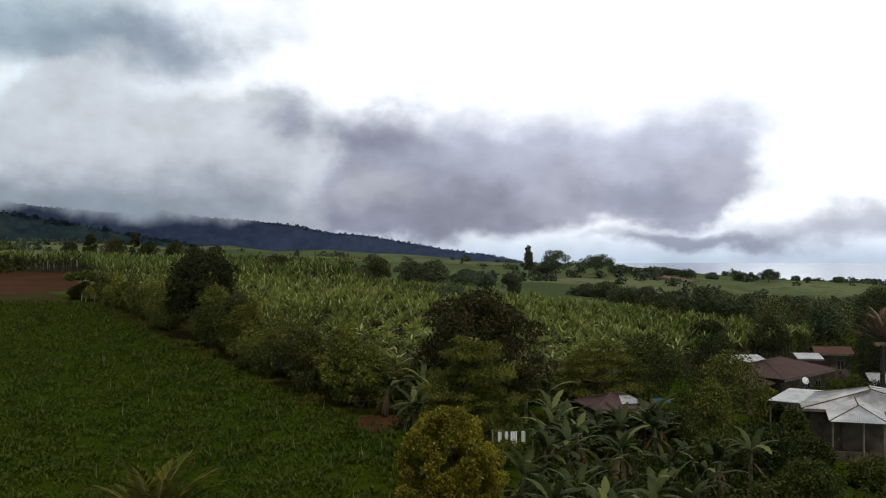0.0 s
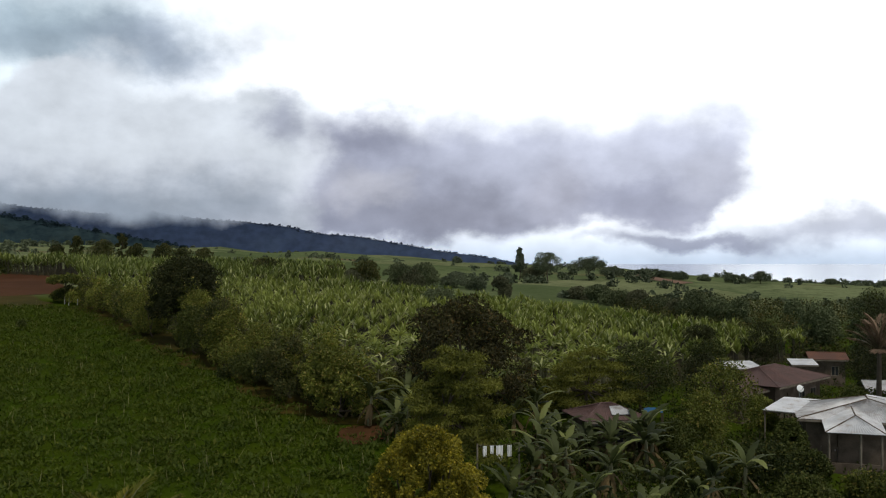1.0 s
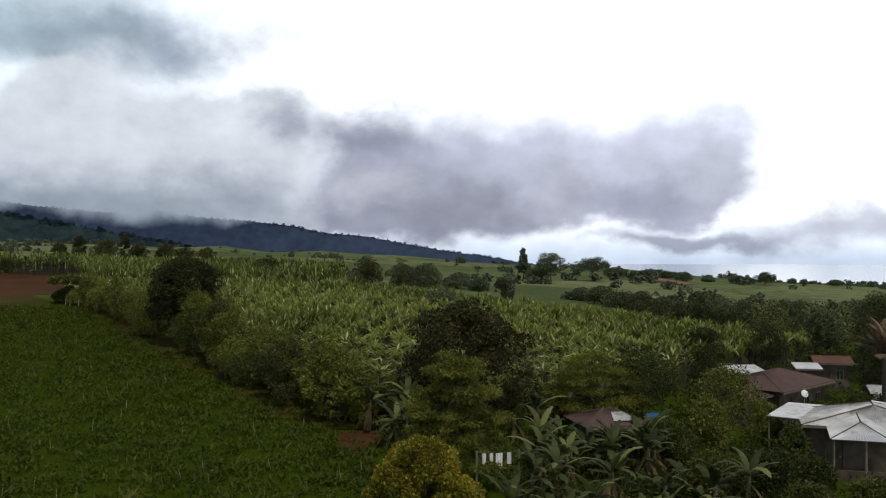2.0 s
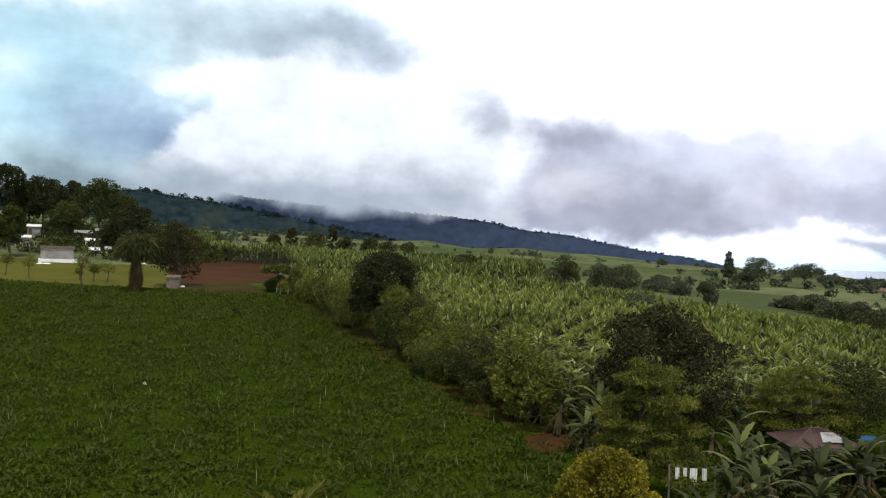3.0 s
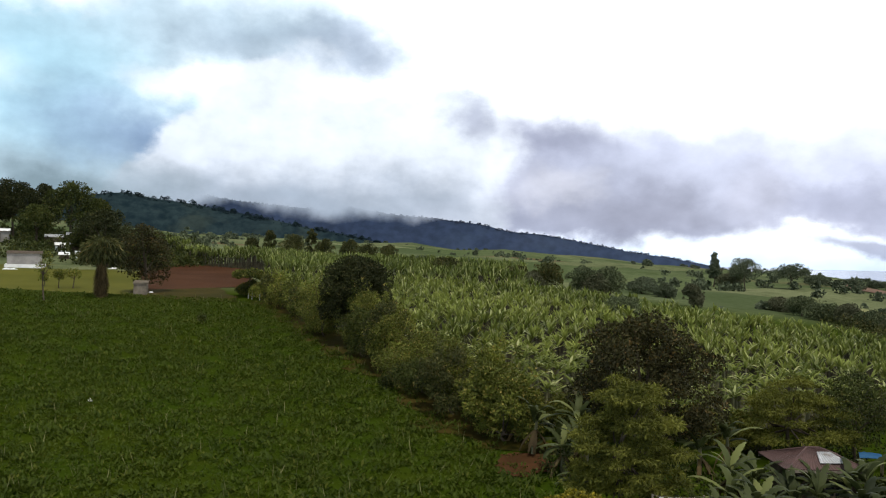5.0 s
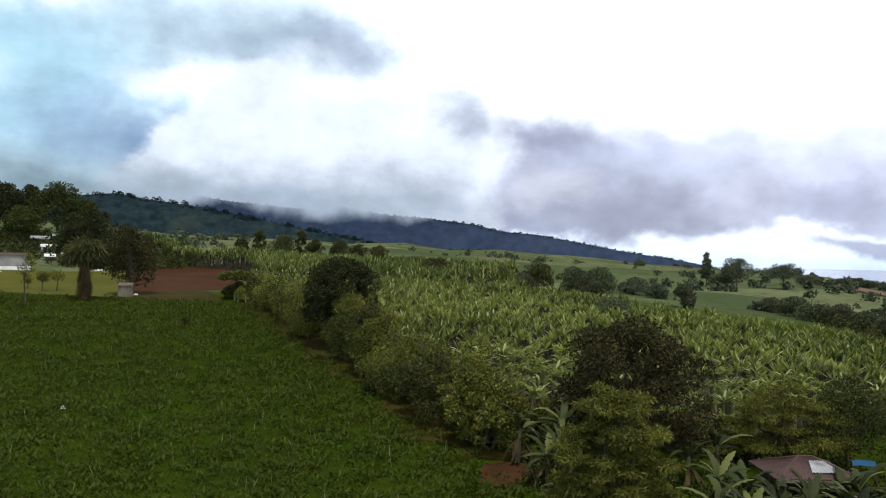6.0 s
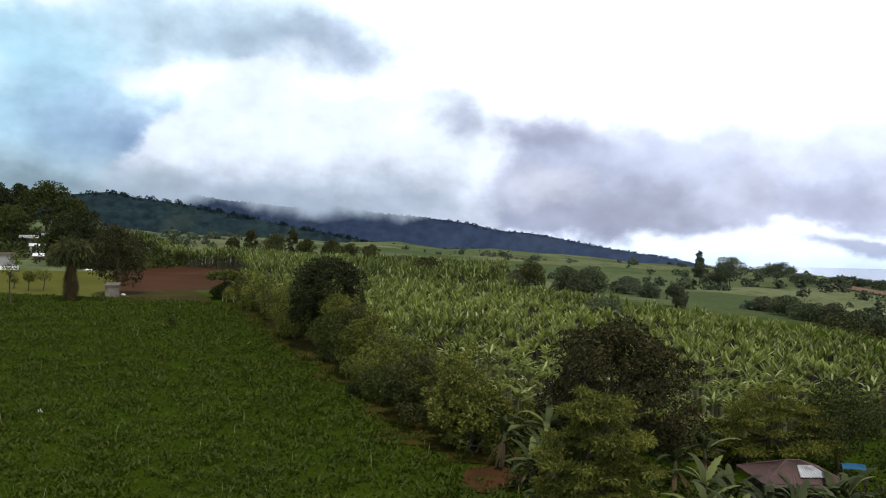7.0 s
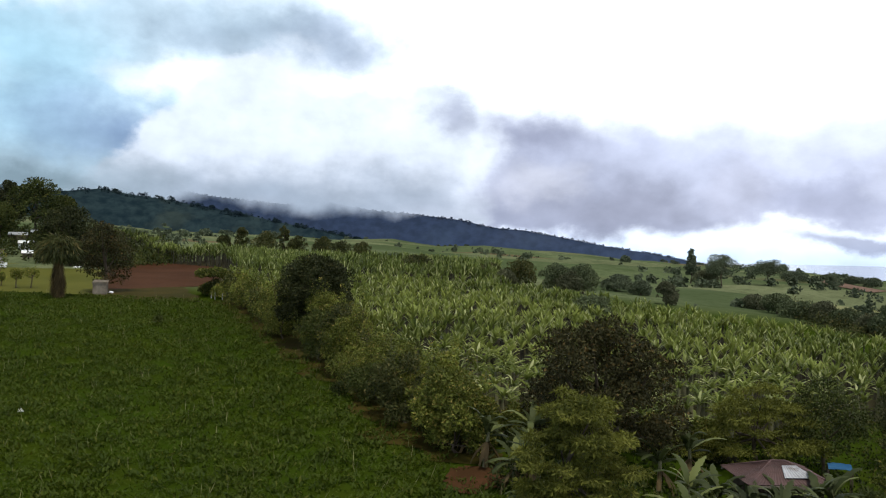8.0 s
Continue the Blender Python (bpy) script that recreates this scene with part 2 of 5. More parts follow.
M = {
    "mango": foliage("mango_leaves", (0.011, 0.016, 0.004), (0.038, 0.044, 0.012), (0.07, 0.06, 0.018)),
    "brown": foliage("dull_brown_leaves", (0.016, 0.017, 0.005), (0.050, 0.046, 0.014), (0.11, 0.07, 0.02)),
    "feather": foliage("feathery_leaves", (0.044, 0.056, 0.007), (0.165, 0.165, 0.026), None, 0.7, 0.3, 0.6),
    "yellow": foliage("yellow_green_leaves", (0.070, 0.072, 0.006), (0.260, 0.220, 0.018), (0.34, 0.26, 0.02), 0.6, 0.3, 0.7),
    "hedge": foliage("hedge_leaves", (0.034, 0.048, 0.006), (0.185, 0.200, 0.030), (0.26, 0.20, 0.05)),
    "creeper": foliage("creeper_leaves", (0.026, 0.038, 0.005), (0.125, 0.140, 0.022), (0.20, 0.16, 0.04)),
    "green": foliage("green_leaves", (0.011, 0.020, 0.004), (0.062, 0.075, 0.014), (0.10, 0.09, 0.02)),
    "olive": foliage("olive_brown_leaves", (0.018, 0.026, 0.006), (0.078, 0.082, 0.022), (0.13, 0.10, 0.03)),
    # next three: leaf greens paled and greyed to paint in distance haze
    "middle": foliage("hazed_distant_leaves", (0.050, 0.064, 0.030), (0.120, 0.142, 0.066), None, 0.8, 0.2, 0.1),
    "belt": foliage("hazed_belt_leaves", (0.056, 0.062, 0.032), (0.122, 0.126, 0.068), None, 0.8, 0.3, 0.1),
    "far": foliage("hazed_far_leaves", (0.052, 0.066, 0.038), (0.112, 0.134, 0.076), None, 0.8, 0.2, 0.03),
    "banana": foliage("banana_leaves", (0.018, 0.027, 0.008), (0.080, 0.096, 0.030), (0.20, 0.22, 0.07), 0.6, 0.35, 0.5),
    "field_banana": foliage("plantation_leaves", (0.058, 0.086, 0.014), (0.250, 0.285, 0.060), (0.46, 0.47, 0.22), 0.55, 0.42, 0.06),
    "upper_banana": foliage("upper_plantation_leaves", (0.032, 0.052, 0.009), (0.185, 0.220, 0.048), (0.36, 0.37, 0.16), 0.6, 0.35, 0.06),
    "palm": foliage("palm_leaves", (0.035, 0.048, 0.005), (0.140, 0.140, 0.014), (0.22, 0.17, 0.03), 0.5, 0.35, 0.5),
    "dry": foliage("dry_hanging_leaves", (0.045, 0.032, 0.013), (0.12, 0.085, 0.036), None, 0.8, 0.2, 0.6),
    "withered": foliage("withered_fronds", (0.10, 0.065, 0.042), (0.24, 0.165, 0.115), None, 0.8, 0.2, 0.6),
    "weeds": foliage("field_weeds", (0.041, 0.066, 0.005), (0.060, 0.083, 0.006), (0.088, 0.096, 0.011), 0.7, 0.35, 0.35),
    "stalks": foliage("dry_stalks", (0.12, 0.12, 0.04), (0.25, 0.24, 0.10), None, 0.7, 0.2, 0.5),
    "bark": plain("bark", (0.040, 0.031, 0.022), (0.105, 0.085, 0.065), 1.2, 0.9, 0, 0.03),
    "stem": plain("banana_stem", (0.07, 0.075, 0.03), (0.17, 0.15, 0.07), 2.0, 0.6),
    # dark copy of the stem colour, with the plantation's shade put in
    "shaded_stem": plain("shaded_banana_stem", (0.022, 0.020, 0.012), (0.060, 0.052, 0.028), 2.0, 0.8),
    "zinc": sheet_metal("zinc_roofing", (0.30, 0.30, 0.305), (0.52, 0.52, 0.53), (0.17, 0.13, 0.10), 0.25, 0.5),
    "new_zinc": sheet_metal("bright_zinc_roofing", (0.42, 0.43, 0.45), (0.60, 0.61, 0.62), (0.30, 0.26, 0.22), 0.25, 0.45),
    "brown_roof": sheet_metal("red_brown_roofing", (0.058, 0.029, 0.025), (0.092, 0.049, 0.042), (0.042, 0.022, 0.017), 0.0, 0.7),
    "rust_roof": sheet_metal("rusted_roofing", (0.075, 0.030, 0.018), (0.12, 0.050, 0.028), (0.06, 0.03, 0.02), 0.0, 0.7),
    "dark_wall": plain("weathered_board_wall", (0.055, 0.042, 0.032), (0.14, 0.11, 0.085), 1.5, 0.85, 0, 0.01),
    "pale_wall": plain("pale_plaster_wall", (0.16, 0.15, 0.14), (0.32, 0.30, 0.28), 0.8, 0.85, 0, 0.005),
    "grey_wall": plain("grey_block_wall", (0.22, 0.22, 0.21), (0.36, 0.36, 0.35), 0.9, 0.9, 0, 0.01),
    "white": plain("white_paint", (0.62, 0.62, 0.61), (0.82, 0.82, 0.81), 1.0, 0.6),
    "wood": plain("grey_wood", (0.10, 0.085, 0.065), (0.22, 0.19, 0.15), 2.0, 0.85, 0, 0.01),
    "glass": plain("window_glass", (0.03, 0.035, 0.04), (0.05, 0.055, 0.06), 0.6, 0.15),
    "blue": plain("blue_tarpaulin", (0.02, 0.07, 0.15), (0.04, 0.11, 0.21), 1.5, 0.9),
    "soil": plain("ploughed_soil", (0.042, 0.018, 0.008), (0.070, 0.031, 0.014), 0.12, 0.95, 0, 0.08, 18.0),
    "dirt": plain("bare_dirt", (0.038, 0.020, 0.008), (0.080, 0.036, 0.016), 0.6, 0.95, 0, 0.03),
    "pasture": plain("pale_pasture", (0.062, 0.066, 0.011), (0.106, 0.102, 0.018), 0.08, 0.95, 0, 0.05, 14.0),
    # litter colour kept dark to stand for shade beneath the plants
    "litter": plain("shaded_litter", (0.016, 0.014, 0.007), (0.040, 0.036, 0.016), 0.4, 0.95, 0, 0.05),
    "hill_soil": plain("hill_soil", (0.10, 0.062, 0.042), (0.17, 0.105, 0.07), 0.06, 0.95, 0, 0.05),
    "hill_pasture": plain("hill_pasture", (0.13, 0.14, 0.05), (0.21, 0.20, 0.09), 0.06, 0.95, 0, 0.05),
    "verge": plain("dry_verge_grass", (0.024, 0.025, 0.004), (0.056, 0.040, 0.009), 0.3, 0.95, 0, 0.05, 10.0),
}


def ground_material():
    m, nt, shader, _ = material("grassland")
    geo = nt.nodes.new("ShaderNodeNewGeometry")
    p = geo.outputs["Position"]
    fine = grain(nt, p, 1.6, 6.0, 0.65)
    mid = fade(nt, grain(nt, p, 0.16, 5.0, 0.6), 0.32, 0.68)
    wide = fade(nt, grain(nt, p, 0.012, 5.0, 0.55), 0.4, 0.62)
    field = blend(nt, fine, (0.017, 0.033, 0.002), (0.037, 0.059, 0.005))
    field = blend(nt, calc(nt, "MULTIPLY", mid, 0.5), field, (0.036, 0.044, 0.004))
    # far grass and plots, their colours paled and cooled to hold distance haze
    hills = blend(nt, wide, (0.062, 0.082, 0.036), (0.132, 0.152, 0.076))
    plots = nt.nodes.new("ShaderNodeTexVoronoi")
    nt.links.new(p, plots.inputs["Vector"])
    plots.inputs["Scale"].default_value = 0.014
    tone = nt.nodes.new("ShaderNodeSeparateXYZ")
    nt.links.new(plots.outputs["Color"], tone.inputs[0])
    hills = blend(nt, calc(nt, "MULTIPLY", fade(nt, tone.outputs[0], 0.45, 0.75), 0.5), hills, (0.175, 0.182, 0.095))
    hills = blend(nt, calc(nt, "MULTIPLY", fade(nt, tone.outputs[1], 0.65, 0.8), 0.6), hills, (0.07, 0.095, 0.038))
    hills = blend(nt, calc(nt, "MULTIPLY", fade(nt, tone.outputs[2], 0.86, 0.9), 0.7), hills, (0.13, 0.075, 0.045))
    hills = blend(nt, calc(nt, "MULTIPLY", fade(nt, grain(nt, p, 0.02, 4.0, 0.5), 0.58, 0.7), 0.55), hills, (0.15, 0.11, 0.06))
    hills = blend(nt, calc(nt, "MULTIPLY", fade(nt, grain(nt, p, 0.09, 7.0, 0.7), 0.5, 0.66), 0.6), hills, (0.045, 0.062, 0.024))
    hills = blend(nt, calc(nt, "MULTIPLY", fade(nt, grain(nt, p, 0.5, 6.0, 0.7), 0.46, 0.62), 0.4), hills, (0.038, 0.052, 0.022))
    # the hazed hill colours take over with distance
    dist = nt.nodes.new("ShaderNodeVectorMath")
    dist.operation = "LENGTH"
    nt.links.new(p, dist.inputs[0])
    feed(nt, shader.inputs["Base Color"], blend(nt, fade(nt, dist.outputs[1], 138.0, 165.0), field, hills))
    shader.inputs["Roughness"].default_value = 0.95
    shader.inputs["Specular IOR Level"].default_value = 0.0
    bump(nt, shader, fine, 0.8, 0.12)
    return m


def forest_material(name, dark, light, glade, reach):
    """Wooded mountain side, with distance haze and shade put into its blue-green colours."""
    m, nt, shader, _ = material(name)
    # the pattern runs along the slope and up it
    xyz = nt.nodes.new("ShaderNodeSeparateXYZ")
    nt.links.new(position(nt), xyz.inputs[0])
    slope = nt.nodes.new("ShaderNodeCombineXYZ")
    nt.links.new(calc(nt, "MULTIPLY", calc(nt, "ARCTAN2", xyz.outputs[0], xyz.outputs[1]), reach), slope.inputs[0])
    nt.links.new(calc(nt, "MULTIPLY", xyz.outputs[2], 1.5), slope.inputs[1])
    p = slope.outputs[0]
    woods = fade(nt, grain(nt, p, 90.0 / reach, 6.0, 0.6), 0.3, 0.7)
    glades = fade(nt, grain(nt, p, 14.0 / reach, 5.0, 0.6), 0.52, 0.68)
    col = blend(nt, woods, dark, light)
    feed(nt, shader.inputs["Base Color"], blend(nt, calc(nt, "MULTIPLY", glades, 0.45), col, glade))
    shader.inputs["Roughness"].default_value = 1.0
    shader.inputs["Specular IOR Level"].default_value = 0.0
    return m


def mist_material():
    """Cloud that hangs in front of the mountain: the sky's own cloud, thinning out downwards."""
    m, nt, shader, out = material("hanging_cloud")
    nt.nodes.remove(shader)
    p = position(nt)
    off = nt.nodes.new("ShaderNodeVectorMath")
    off.operation = "SUBTRACT"
    nt.links.new(p, off.inputs[0])
    off.inputs[1].default_value = (0, 0, 12)
    unit = nt.nodes.new("ShaderNodeVectorMath")
    unit.operation = "NORMALIZE"
    nt.links.new(off.outputs[0], unit.inputs[0])
    col, az, el = sky_colour(nt, unit.outputs[0])
    # the cloud base falls from left to right along the ridge and ends where the ridge dips below it
    base = nt.nodes.new("ShaderNodeMapRange")
    feed(nt, base.inputs[0], az)
    base.inputs[1].default_value, base.inputs[2].default_value, base.inputs[3].default_value, base.inputs[4].default_value = -26, -8, 2.05, 1.72
    ragged = calc(nt, "MULTIPLY", calc(nt, "SUBTRACT", grain(nt, p, 0.006, 7.0, 0.55), 0.5), 2.6)
    over = calc(nt, "ADD", calc(nt, "SUBTRACT", el, base.outputs[0]), ragged)
    cover = calc(nt, "MAXIMUM", fade(nt, over, -0.55, 0.55), 0.02)
    glow = nt.nodes.new("ShaderNodeEmission")
    nt.links.new(col, glow.inputs[0])
    clear = nt.nodes.new("ShaderNodeBsdfTransparent")
    mix = nt.nodes.new("ShaderNodeMixShader")
    nt.links.new(cover, mix.inputs[0])
    nt.links.new(clear.outputs[0], mix.inputs[1])
    nt.links.new(glow.outputs[0], mix.inputs[2])
    nt.links.new(mix.outputs[0], out.inputs[0])
    return m


def sea_material():
    m, nt, shader, _ = material("distant_sea")
    p = position(nt)
    feed(nt, shader.inputs["Base Color"], blend(nt, grain(nt, p, 0.004, 4.0), (0.22, 0.32, 0.44), (0.26, 0.37, 0.49)))
    shader.inputs["Roughness"].default_value = 0.1
    bump(nt, shader, grain(nt, p, 0.05, 4.0), 0.06, 2.0)
    return m

# ---------------------------------------------------------------- building helpers
class Geo:
    """Collects points and faces for one mesh."""

    def __init__(self):
        self.v, self.f = [], []

    def add(self, verts, faces):
        n = len(self.v)
        self.v.extend([tuple(p) for p in verts])
        self.f.extend([tuple(n + i for i in face) for face in faces])
        return self

    def box(self, x0, x1, y0, y1, z0, z1, m=None):
        c = [(x, y, z) for z in (z0, z1) for y in (y0, y1) for x in (x0, x1)]
        if m:
            c = [m @ Vector(p) for p in c]
        return self.add(c, [(0, 2, 3, 1), (4, 5, 7, 6), (0, 1, 5, 4), (2, 6, 7, 3), (0, 4, 6, 2), (1, 3, 7, 5)])

    def tube(self, points, radii, sides=7):
        """A tapered round limb through the points."""
        pts = [Vector(p) for p in points]
        n = len(self.v)
        for i, (p, r) in enumerate(zip(pts, radii)):
            way = (pts[min(i + 1, len(pts) - 1)] - pts[max(i - 1, 0)]).normalized()
            side = way.cross(Vector((0.31, 0.95, 0.05))).normalized()
            other = way.cross(side)
            for k in range(sides):
                a = 2 * math.pi * k / sides
                self.v.append(tuple(p + (side * math.cos(a) + other * math.sin(a)) * r))
        for i in range(len(pts) - 1):
            for k in range(sides):
                a, b = n + i * sides + k, n + i * sides + (k + 1) % sides
                self.f.append((a, b, b + sides, a + sides))
        self.f.append(tuple(n + k for k in range(sides)))
        self.f.append(tuple(n + (len(pts) - 1) * sides + k for k in reversed(range(sides))))
        return self

    def mesh(self, name, mat):
        me = bpy.data.meshes.new(name)
        me.from_pydata(self.v, [], self.f)
        me.materials.append(mat)
        return me


def part(name, geo, mat, parent, label="", smooth_faces=False):
    me = geo.mesh(name, mat) if isinstance(geo, Geo) else geo
    if smooth_faces:
        me.shade_smooth()
    ob = new(name, me)
    ob.parent = parent
    return tagged(ob, label)


def thing(name, m, label, category, group="", kind=""):
    ob = new(name)
    ob.empty_display_size = 0.3
    ob.matrix_world = m
    return tagged(ob, label, category, group, kind)


def quads(name, verts, faces, mat):
    """A mesh from arrays of points and of four-cornered or three-cornered faces."""
    me = bpy.data.meshes.new(name)
    n, k = faces.shape
    me.vertices.add(len(verts))
    me.vertices.foreach_set("co", np.ascontiguousarray(verts, np.float32).ravel())
    me.loops.add(n * k)
    me.loops.foreach_set("vertex_index", np.ascontiguousarray(faces, np.int32).ravel())
    me.polygons.add(n)
    me.polygons.foreach_set("loop_start", np.arange(0, n * k, k, dtype=np.int32))
    me.update(calc_edges=True)
    me.materials.append(mat)
    return me


rng = np.random.default_rng(7)


def unit(a):
    return a / np.maximum(np.linalg.norm(a, axis=1, keepdims=True), 1e-6)


def leaves(at, way, up, length, width, fold=0.25):
    """Leaf blades folded along the middle: points and faces."""
    n = len(at)
    way = unit(way)
    side = unit(np.cross(way, up))
    nrm = np.cross(side, way)
    ln, w = np.asarray(length).reshape(-1, 1), np.asarray(width).reshape(-1, 1)
    mid = at + way * ln * 0.5
    pts = np.stack([at, mid + side * w * 0.5 + nrm * w * fold, at + way * ln, mid - side * w * 0.5 + nrm * w * fold], 1)
    i = np.arange(n)[:, None] * 4
    return pts.reshape(-1, 3), np.concatenate([i + [0, 1, 2], i + [0, 2, 3]], 1).reshape(-1, 3)


def crown_points(clumps, n, shell=0.55, flat=0.0):
    """Places and outward ways of n leaves over clumps (x, y, z, rx, ry, rz)."""
    c = np.array(clumps, float)
    weight = c[:, 3] * c[:, 4]
    pick = rng.choice(len(c), n, p=weight / weight.sum())
    out = unit(rng.normal(size=(n, 3)))
    out[:, 2] = np.where(out[:, 2] < -0.75, -out[:, 2], out[:, 2])
    r = shell + (1.08 - shell) * rng.random((n, 1)) ** 0.6
    at = c[pick, :3] + out * c[pick, 3:] * r
    return at, out


def crown_mesh(name, clumps, n, leaf, mat, droop=0.15, aspect=0.5, shell=0.55):
    at, out = crown_points(clumps, n, shell)
    way = unit(out * 0.6 + rng.normal(size=out.shape) * 0.65 + [0, 0, -droop])
    size = leaf * (0.6 + 0.8 * rng.random(n))
    v, f = leaves(at, way, unit(out + rng.normal(size=out.shape) * 0.5), size, size * aspect)
    return quads(name, v, f, mat)


def clumps_for(width, low, high, count, lump, seed, lean=(0, 0), rag=0.28):
    """Clumps that fill a rounded crown between two heights."""
    r = random.Random(seed)
    cs = []
    mid, half = (low + high) / 2, (high - low) / 2
    for i in range(count):
        a = i * 2.39996 + r.uniform(-0.4, 0.4)
        h = -0.85 + 1.85 * (i + 0.5) / count
        reach = math.sqrt(max(0.0, 1 - h * h * (1.0 if h > 0 else 0.5))) * r.uniform(1 - rag, 1.0)
        s = lump * r.uniform(1 - rag, 1 + rag)
        x, y = math.cos(a) * reach * (width / 2 - s * 0.6), math.sin(a) * reach * (width / 2 - s * 0.6)
        cs.append((x + lean[0] * h, y + lean[1] * h, mid + h * (half - s * 0.5), s, s, s * r.uniform(0.65, 0.9)))
    return cs


def tree(name, x, y, clumps, mat, leaf, n, label, category="tree", group="", trunk=0.25, fork=0.35, seed=0, droop=0.15,
         aspect=0.5, sink=0.05, limbs=8, shell=0.55, turn=0.0):
    """A tapered trunk with limbs out to the clumps of its crown."""
    r = random.Random(seed)
    root = thing(name, pose(x, y, ground(x, y) - sink, 0, 0, turn), label, category, group)
    cx, cy = sum(c[0] for c in clumps) / len(clumps), sum(c[1] for c in clumps) / len(clumps)
    low, high = min(c[2] - c[5] for c in clumps), max(c[2] for c in clumps)
    fh = max(0.3, low + (high - low) * fork)
    g = Geo()
    bend = (r.uniform(-0.3, 0.3), r.uniform(-0.3, 0.3))
    top = (cx * 0.6 + bend[0], cy * 0.6 + bend[1], fh)
    g.tube([(0, 0, 0), (bend[0] * 0.2, bend[1] * 0.2, fh * 0.12), (bend[0], bend[1], fh * 0.55), top],
           [trunk * 1.45, trunk * 1.05, trunk * 0.85, trunk * 0.65], 8)
    for c in r.sample(clumps, min(limbs, len(clumps))):
        start = Vector(top) * r.uniform(0.72, 1.0)
        end = Vector(c[:3])
        mid = (start + end) / 2 + Vector((r.uniform(-0.2, 0.2), r.uniform(-0.2, 0.2), -0.08 * (end - start).length))
        g.tube([start, mid, end], [trunk * 0.5, trunk * 0.3, trunk * 0.1], 6)
    part("trunk", g, M["bark"], root)
    part("crown", crown_mesh("crown", clumps, n, leaf, mat, droop, aspect, shell), mat, root)
    return root


def drape(name, mat, inside, x0, x1, y0, y1, step, lift, label, category, kind="structure"):
    """A sheet of cells laid over the ground."""
    nx, ny = int((x1 - x0) / step), int((y1 - y0) / step)
    used, verts, faces = {}, [], []

    def corner(i, j):
        if (i, j) not in used:
            x, y = x0 + i * step, y0 + j * step
            used[i, j] = len(verts)
            verts.append((x, y, ground(x, y) + lift))
        return used[i, j]
    for i in range(nx):
        for j in range(ny):
            if inside(x0 + (i + 0.5) * step, y0 + (j + 0.5) * step):
                faces.append((corner(i, j), corner(i + 1, j), corner(i + 1, j + 1), corner(i, j + 1)))
    me = bpy.data.meshes.new(name)
    me.from_pydata(verts, [], faces)
    me.materials.append(mat)
    me.shade_smooth()
    return tagged(new(name, me), label, category, kind=kind)


# ---------------------------------------------------------------- ground, sea, mountains
def build_ground():
    rings = [0.0] + [4 * 1.045 ** k for k in range(160) if 4 * 1.045 ** k < 2600] + [2700.0]
    rays = 256
    verts, faces = [(0, 0, ground(0, 0))], []
    for r in rings[1:]:
        for k in range(rays):
            a = 2 * math.pi * k / rays
            x, y = r * math.sin(a), r * math.cos(a)
            verts.append((x, y, ground(x, y)))
    for k in range(rays):
        faces.append((0, 1 + (k + 1) % rays, 1 + k))
    for i in range(len(rings) - 2):
        for k in range(rays):
            a, b = 1 + i * rays + k, 1 + i * rays + (k + 1) % rays
            faces.append((a, b, b + rays, a + rays))
    me = bpy.data.meshes.new("ground")
    me.from_pydata(verts, [], faces)
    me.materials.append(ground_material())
    me.shade_smooth()
    tagged(new("ground", me), "dark green weedy field and rolling grassland", "ground", kind="structure")


def ridge(name, label, crest, dist, depth, low, mat, seed, rough, steps=260, woods=0.25, dense=5, size=0.0011):
    """A wooded ridge: crest gives the height in degrees by bearing."""
    a0, a1 = crest[0][0], crest[-1][0]
    verts, faces = [], []
    rows = 56

    def surface(az, u):
        d = dist - depth * (1 - u)
        top = 12 + dist * math.tan(radians(ramp(az, crest)))
        x, y = d * math.sin(radians(az)), d * math.cos(radians(az))
        n = noise.fractal((x * 0.004, y * 0.004, seed), 0.9, 2.1, 4)
        spur = 1 + 0.5 * (1 - u) * noise.noise((az * 0.8, u * 0.8, seed))
        return x, y, low + (top - low) * u ** 1.25 * spur + n * rough * (0.25 + u * 0.75)

    for i in range(steps + 1):
        az = a0 + (a1 - a0) * i / steps
        for j in range(rows):
            verts.append(surface(az, j / (rows - 1)))
    for i in range(steps):
        for j in range(rows - 1):
            k = i * rows + j
            faces.append((k, k + rows, k + rows + 1, k + 1))
    me = bpy.data.meshes.new(name)
    me.from_pydata(verts, [], faces)
    me.materials.append(mat)
    me.shade_smooth()
    ob = tagged(new(name, me), label, "mountain", kind="structure")
    # ragged tree tops along the crest
    n = steps * dense
    clumps = []
    r = random.Random(seed)
    for k in range(n):
        az = r.uniform(a0, a1)
        x, y, z = surface(az, 1 - r.random() ** 1.5 * woods)
        s = dist * size * r.random() ** 2 + dist * 0.0004
        clumps.append((x, y, z + s * 0.2, s, s, s * r.uniform(0.8, 1.3)))
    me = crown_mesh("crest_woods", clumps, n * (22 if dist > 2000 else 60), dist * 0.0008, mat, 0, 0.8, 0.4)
    tagged(new("crest_woods", me), "dark woods along the mountain crest", "woods", kind="stuff")
    return ob


build_ground()
# the ridge's navy is distance haze painted into the woods
FOREST = forest_material("hazed_wooded_mountain", (0.013, 0.022, 0.046), (0.023, 0.037, 0.074), (0.033, 0.051, 0.086), 3000.0)
# the foothill's grey-blue greens also hold haze as colour
HILLWOOD = forest_material("hazed_wooded_hill", (0.009, 0.017, 0.022), (0.023, 0.038, 0.041), (0.046, 0.059, 0.047), 1100.0)
